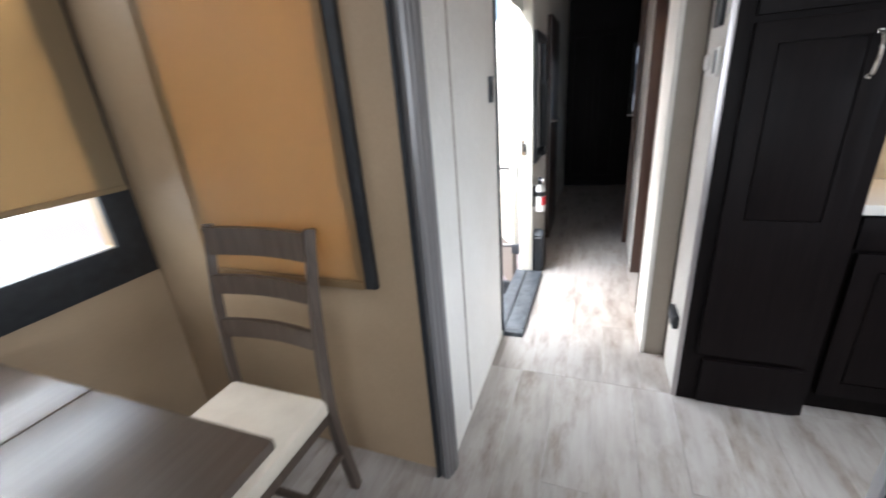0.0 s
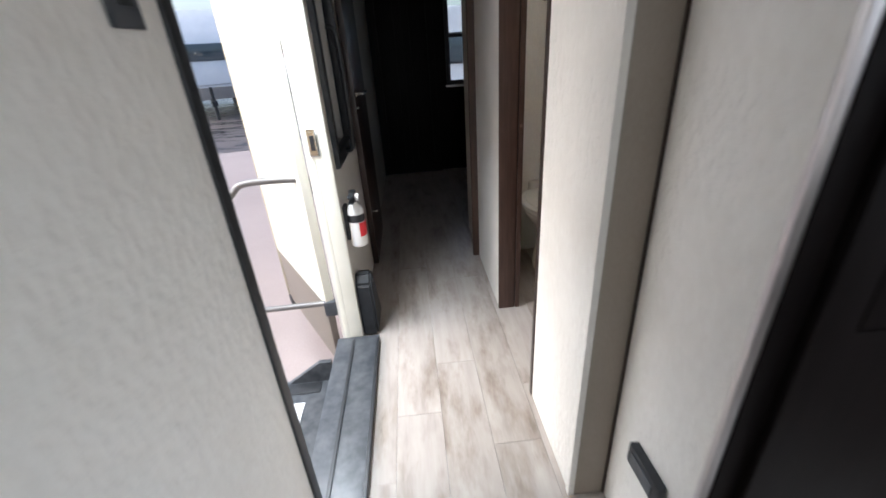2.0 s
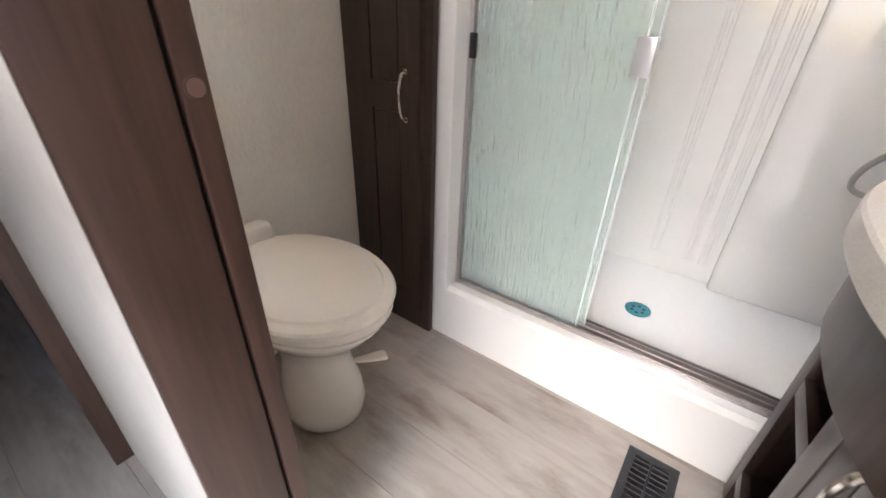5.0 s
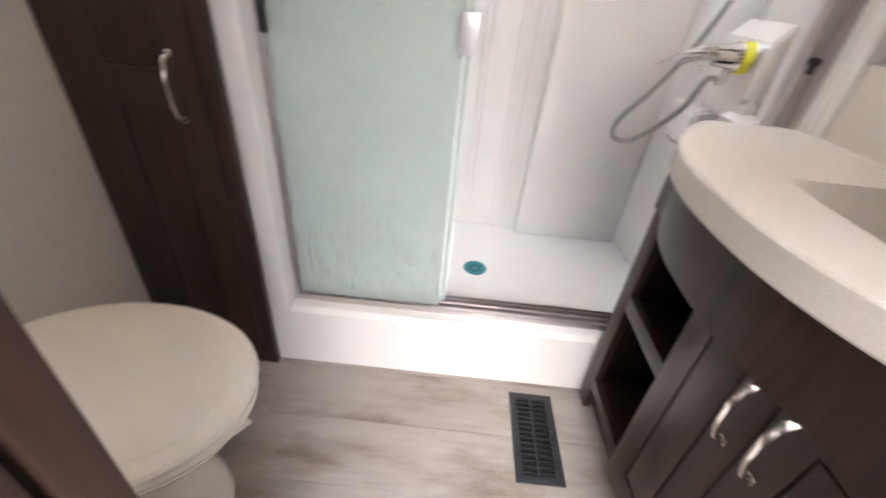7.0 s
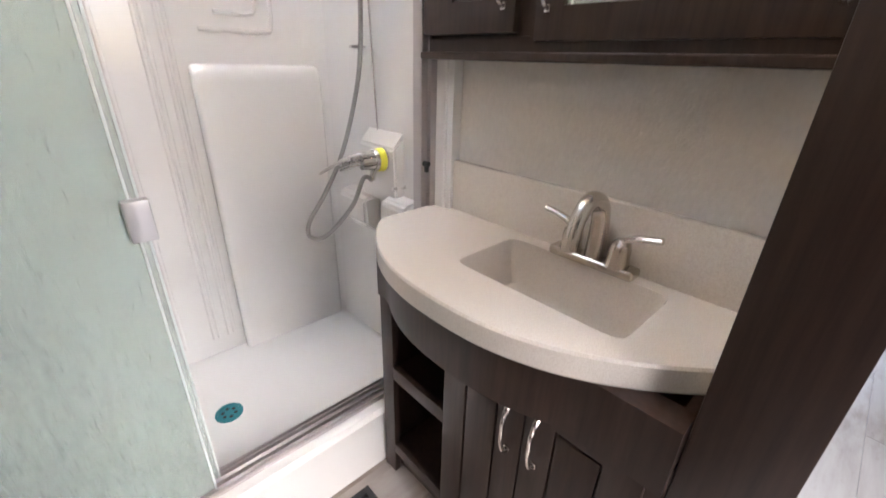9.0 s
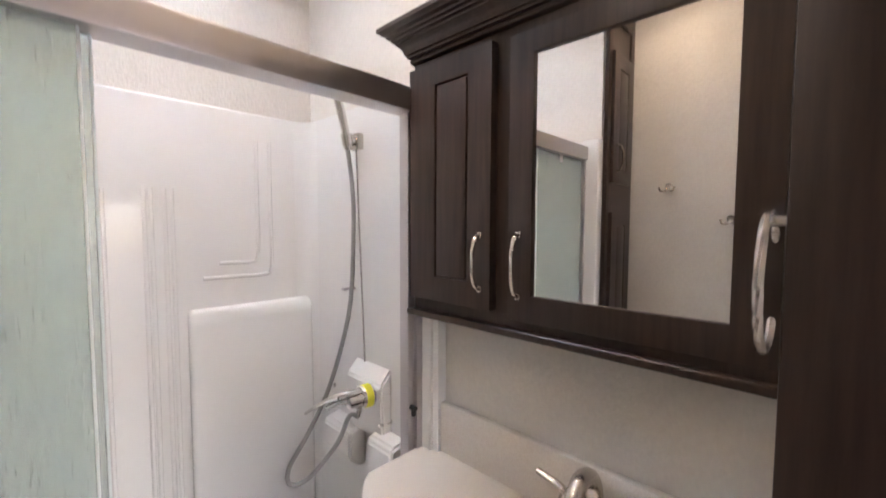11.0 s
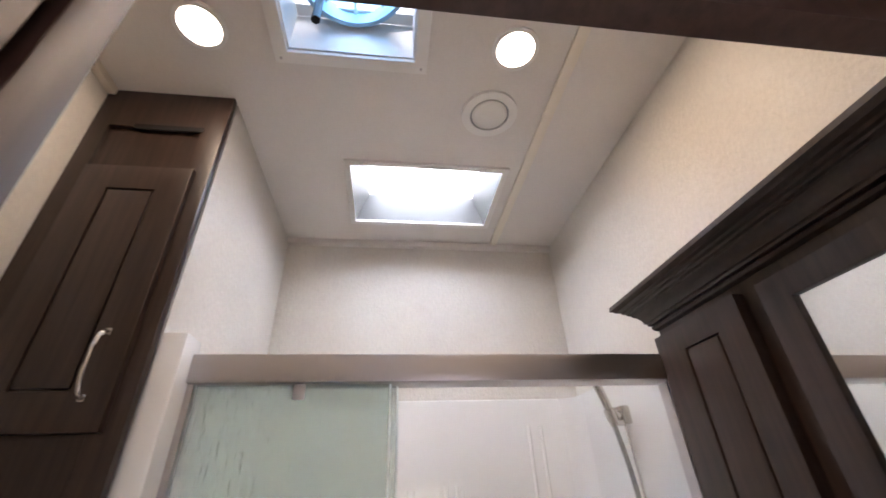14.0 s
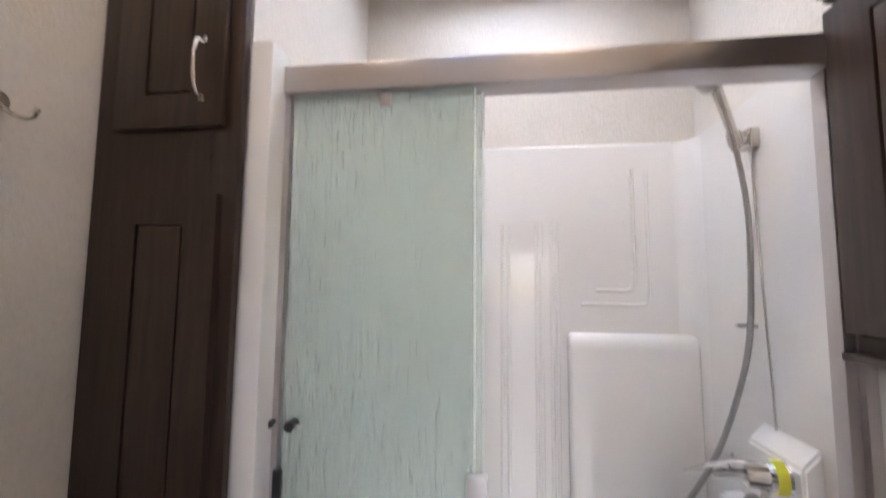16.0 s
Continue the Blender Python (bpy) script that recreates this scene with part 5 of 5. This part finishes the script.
# ---- bedroom ----
bedwin = thing("window_4", (0.4, 5.75, 0.97), "black-framed bedroom window with a cross rail", "window", kind="structure")
part("frame", frame_box(bmesh.new(), "y", 5.72, 5.765, bx0 - 0.02, bz0 - 0.03, bx1 + 0.02, bz1 + 0.03, 0.045, 0.004), BLACK, bedwin, "black window frame")
part("rail", boxm(bx0, 5.725, 1.40, bx1, 5.76, 1.435, 0.003), BLACK, bedwin)
g = part("pane", boxm(bx0, 5.778, bz0, bx1, 5.782, bz1), CLEAR, bedwin)
g.visible_shadow = False
part("sill", boxm(bx0 - 0.03, 5.69, bz0 - 0.05, bx1 + 0.03, 5.75, bz0 - 0.03, 0.003), ALUM, bedwin)
bed = thing("bed", (0.95, 4.8, 0), "low bed with dark blue-grey covers", "bed")
NAVY = principled("navy_fabric", (0.03, 0.035, 0.05), 0.85)
paint(NAVY, ramp(NAVY, noise_tex(NAVY, 8, 4), [(0.3, (0.022, 0.026, 0.038)), (0.7, (0.04, 0.046, 0.062))]), noise_tex(NAVY, 200, 2), 0.3, 0.002)
part("base", boxm(0.36, 4.0, 0, 1.75, 5.6, 0.36, 0.01), DARK, bed)
part("mattress", boxm(0.33, 3.98, 0.36, 1.75, 5.62, 0.60, 0.05, 4), NAVY, bed)
part("pillow", boxm(0.55, 5.1, 0.60, 1.2, 5.55, 0.74, 0.06, 4), NAVY, bed)
# added front; its near-black colour carries the unlit room's shade
dresser = thing("bedroom_wardrobe", (-0.35, 5.5, 0), "added bedroom wardrobe front, shade put into its near-black wood", "wardrobe")
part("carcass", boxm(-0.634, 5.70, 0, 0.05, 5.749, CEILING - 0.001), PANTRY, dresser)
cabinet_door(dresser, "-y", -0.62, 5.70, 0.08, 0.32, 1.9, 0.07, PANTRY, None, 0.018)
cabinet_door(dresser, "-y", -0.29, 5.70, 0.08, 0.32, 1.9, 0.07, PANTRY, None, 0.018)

# ---- outdoors ----
GZ = -0.85
bm = bmesh.new()
box(bm, -400, -400, GZ - 0.3, 400, 400, GZ)
setting("ground", bm, PAVE, "pinkish concrete lot reaching far away")
bm = bmesh.new()
prism(bm, [(-60, 11.8), (-25, 12.6), (-10, 11.6), (-4.5, 12.4), (10, 11.5), (40, 12.5), (60, 60), (-60, 60)], "z", GZ + 0.001, GZ + 0.005)
setting("road", bm, WET, "wet dark asphalt lane with puddles")
bm = bmesh.new()
prism(bm, [(-7.2, 9.6), (-6.2, 9.45), (-4.9, 9.75), (-5.6, 9.95), (-6.9, 9.85)], "z", GZ + 0.001, GZ + 0.004)
setting("pavement_wet_patch", bm, WET, "small puddle on the lot")


def trailer(x, y, turn, label, size=1.0):
    t = thing("travel_trailer", (x, y, GZ), label, "trailer", "parked travel trailers")
    m = Matrix.Translation((x, y, GZ)) @ Matrix.Rotation(radians(turn), 4, "Z") @ Matrix.Scale(size, 4)
    bm = bmesh.new()
    prism(bm, [(-4.0, 0.55), (3.3, 0.55), (4.0, 1.0), (4.05, 1.9), (3.75, 2.7), (3.2, 3.25), (-4.0, 3.25)], "y", -1.2, 1.2)
    bmesh.ops.bevel(bm, geom=list(bm.edges), offset=0.06, segments=2, affect="EDGES")
    part("body", moved(bm, m), RVSKIN, t)
    for x0, x1, z0, z1 in ((-3.2, -2.0, 1.75, 2.5), (-0.9, 0.6, 1.75, 2.5), (1.9, 2.7, 1.85, 2.5)):
        w = part("window", moved(boxm(x0, -1.235, z0, x1, -1.19, z1, 0.02), m), TINT, t)
        part("frame", moved(frame_box(bmesh.new(), "y", -1.245, -1.2, x0 - 0.05, z0 - 0.05, x1 + 0.05, z1 + 0.05, 0.06), m), BLACK, w)
    part("door", moved(boxm(1.0, -1.23, 0.75, 1.7, -1.19, 2.65, 0.02), m), RVSKIN, t)
    bm = bmesh.new()
    prism(bm, [(-3.9, 0.9), (0.0, 1.0), (3.6, 1.7), (3.7, 1.55), (0.4, 0.75), (-3.9, 0.7)], "y", -1.215, -1.195)
    part("graphic", moved(bm, m), RVDARK, t, "dark swoosh graphic")
    bm = bmesh.new()
    prism(bm, [(-2.0, 1.35), (1.2, 1.5), (3.7, 2.35), (3.72, 2.1), (1.4, 1.3)], "y", -1.214, -1.194)
    part("graphic", moved(bm, m), RVGREY, t, "grey swoosh graphic")
    part("front_cap", moved(boxm(3.98, -0.85, 1.75, 4.08, 0.85, 2.25, 0.03), m), TINT, t)
    for k in range(3):
        part("hatch", moved(boxm(2.2 + k * 0.45, -1.225, 0.72, 2.58 + k * 0.45, -1.19, 1.08, 0.015), m), RVSKIN, t)
    for wx in (-1.2, -0.4):
        bm = rod(bmesh.new(), (wx, -1.16, 0.36), (wx, -0.95, 0.36), 0.36, None, 28)
        w = part("wheel", moved(bm, m), BLACK, t)
        part("rim", moved(rod(bmesh.new(), (wx, -1.175, 0.36), (wx, -1.155, 0.36), 0.2, None, 20), m), ALUM, w)
        bm = rod(bmesh.new(), (wx, 1.16, 0.36), (wx, 0.95, 0.36), 0.36, None, 28)
        part("wheel", moved(bm, m), BLACK, t)
    part("jack", moved(rod(bmesh.new(), (4.4, 0, 0.0), (4.4, 0, 1.0), 0.05), m), BLACK, t)
    part("hitch", moved(boxm(3.6, -0.08, 0.45, 4.8, 0.08, 0.6), m), BLACK, t)
    for jx in (-3.5, 3.0):
        part("stabiliser", moved(boxm(jx, -0.9, 0.0, jx + 0.08, -0.8, 0.6), m), SILL, t)
    return t


trailer(-10.6, 24.6, -65, "white travel trailer with dark swooshes on the wet lot", 1.28)
trailer(-15.6, 28.2, -58, "white travel trailer with dark swooshes parked behind", 1.28)
trailer(-6.0, 29.5, -70, "white travel trailer with dark swooshes farther across the lot", 1.28)
trailer(3.5, 16.0, 5, "white travel trailer seen through the bedroom window")

# ---- floor planks ----
random.seed(11)
floor = bpy.data.objects["floor"]
PW, PL = 0.178, 1.22


def plank_mesh(w, l):
    bm = bmesh.new()
    g = 0.0002
    lo = [bm.verts.new(p) for p in ((g, g, -0.003), (w - g, g, -0.003), (w - g, l - g, -0.003), (g, l - g, -0.003))]
    b = 0.0004
    hi = [bm.verts.new(p) for p in ((g + b, g + b, 0), (w - g - b, g + b, 0), (w - g - b, l - g - b, 0), (g + b, l - g - b, 0))]
    bm.faces.new(hi)
    for i in range(4):
        j = (i + 1) % 4
        bm.faces.new((lo[i], lo[j], hi[j], hi[i]))
    me = bpy.data.meshes.new("plank")
    bm.to_mesh(me)
    bm.free()
    me.materials.append(PLANK)
    return me


plank_sizes = {}


def lay(x0, x1, y0, y1, parent):
    c = 0
    x = x0
    while x < x1 - 0.01:
        w = min(PW, x1 - x)
        y = y0
        first = PL * (0.35 + 0.6 * ((c * 0.381) % 1))
        while y < y1 - 0.01:
            l = min(first if y == y0 else PL, y1 - y)
            key = (round(w, 3), round(l, 3))
            if key not in plank_sizes:
                plank_sizes[key] = plank_mesh(w, l)
            ob = new("plank", plank_sizes[key])
            ob.parent = parent
            ob.location = (x, y, 0)
            y += l
        x += w
        c += 1


lay(-0.68, 1.755, -2.66, 1.41, floor)
lay(-0.635, 1.0, 1.41, 5.75, floor)
lay(-1.97, -0.68, -1.89, 0.71, bpy.data.objects["slide_floor"])
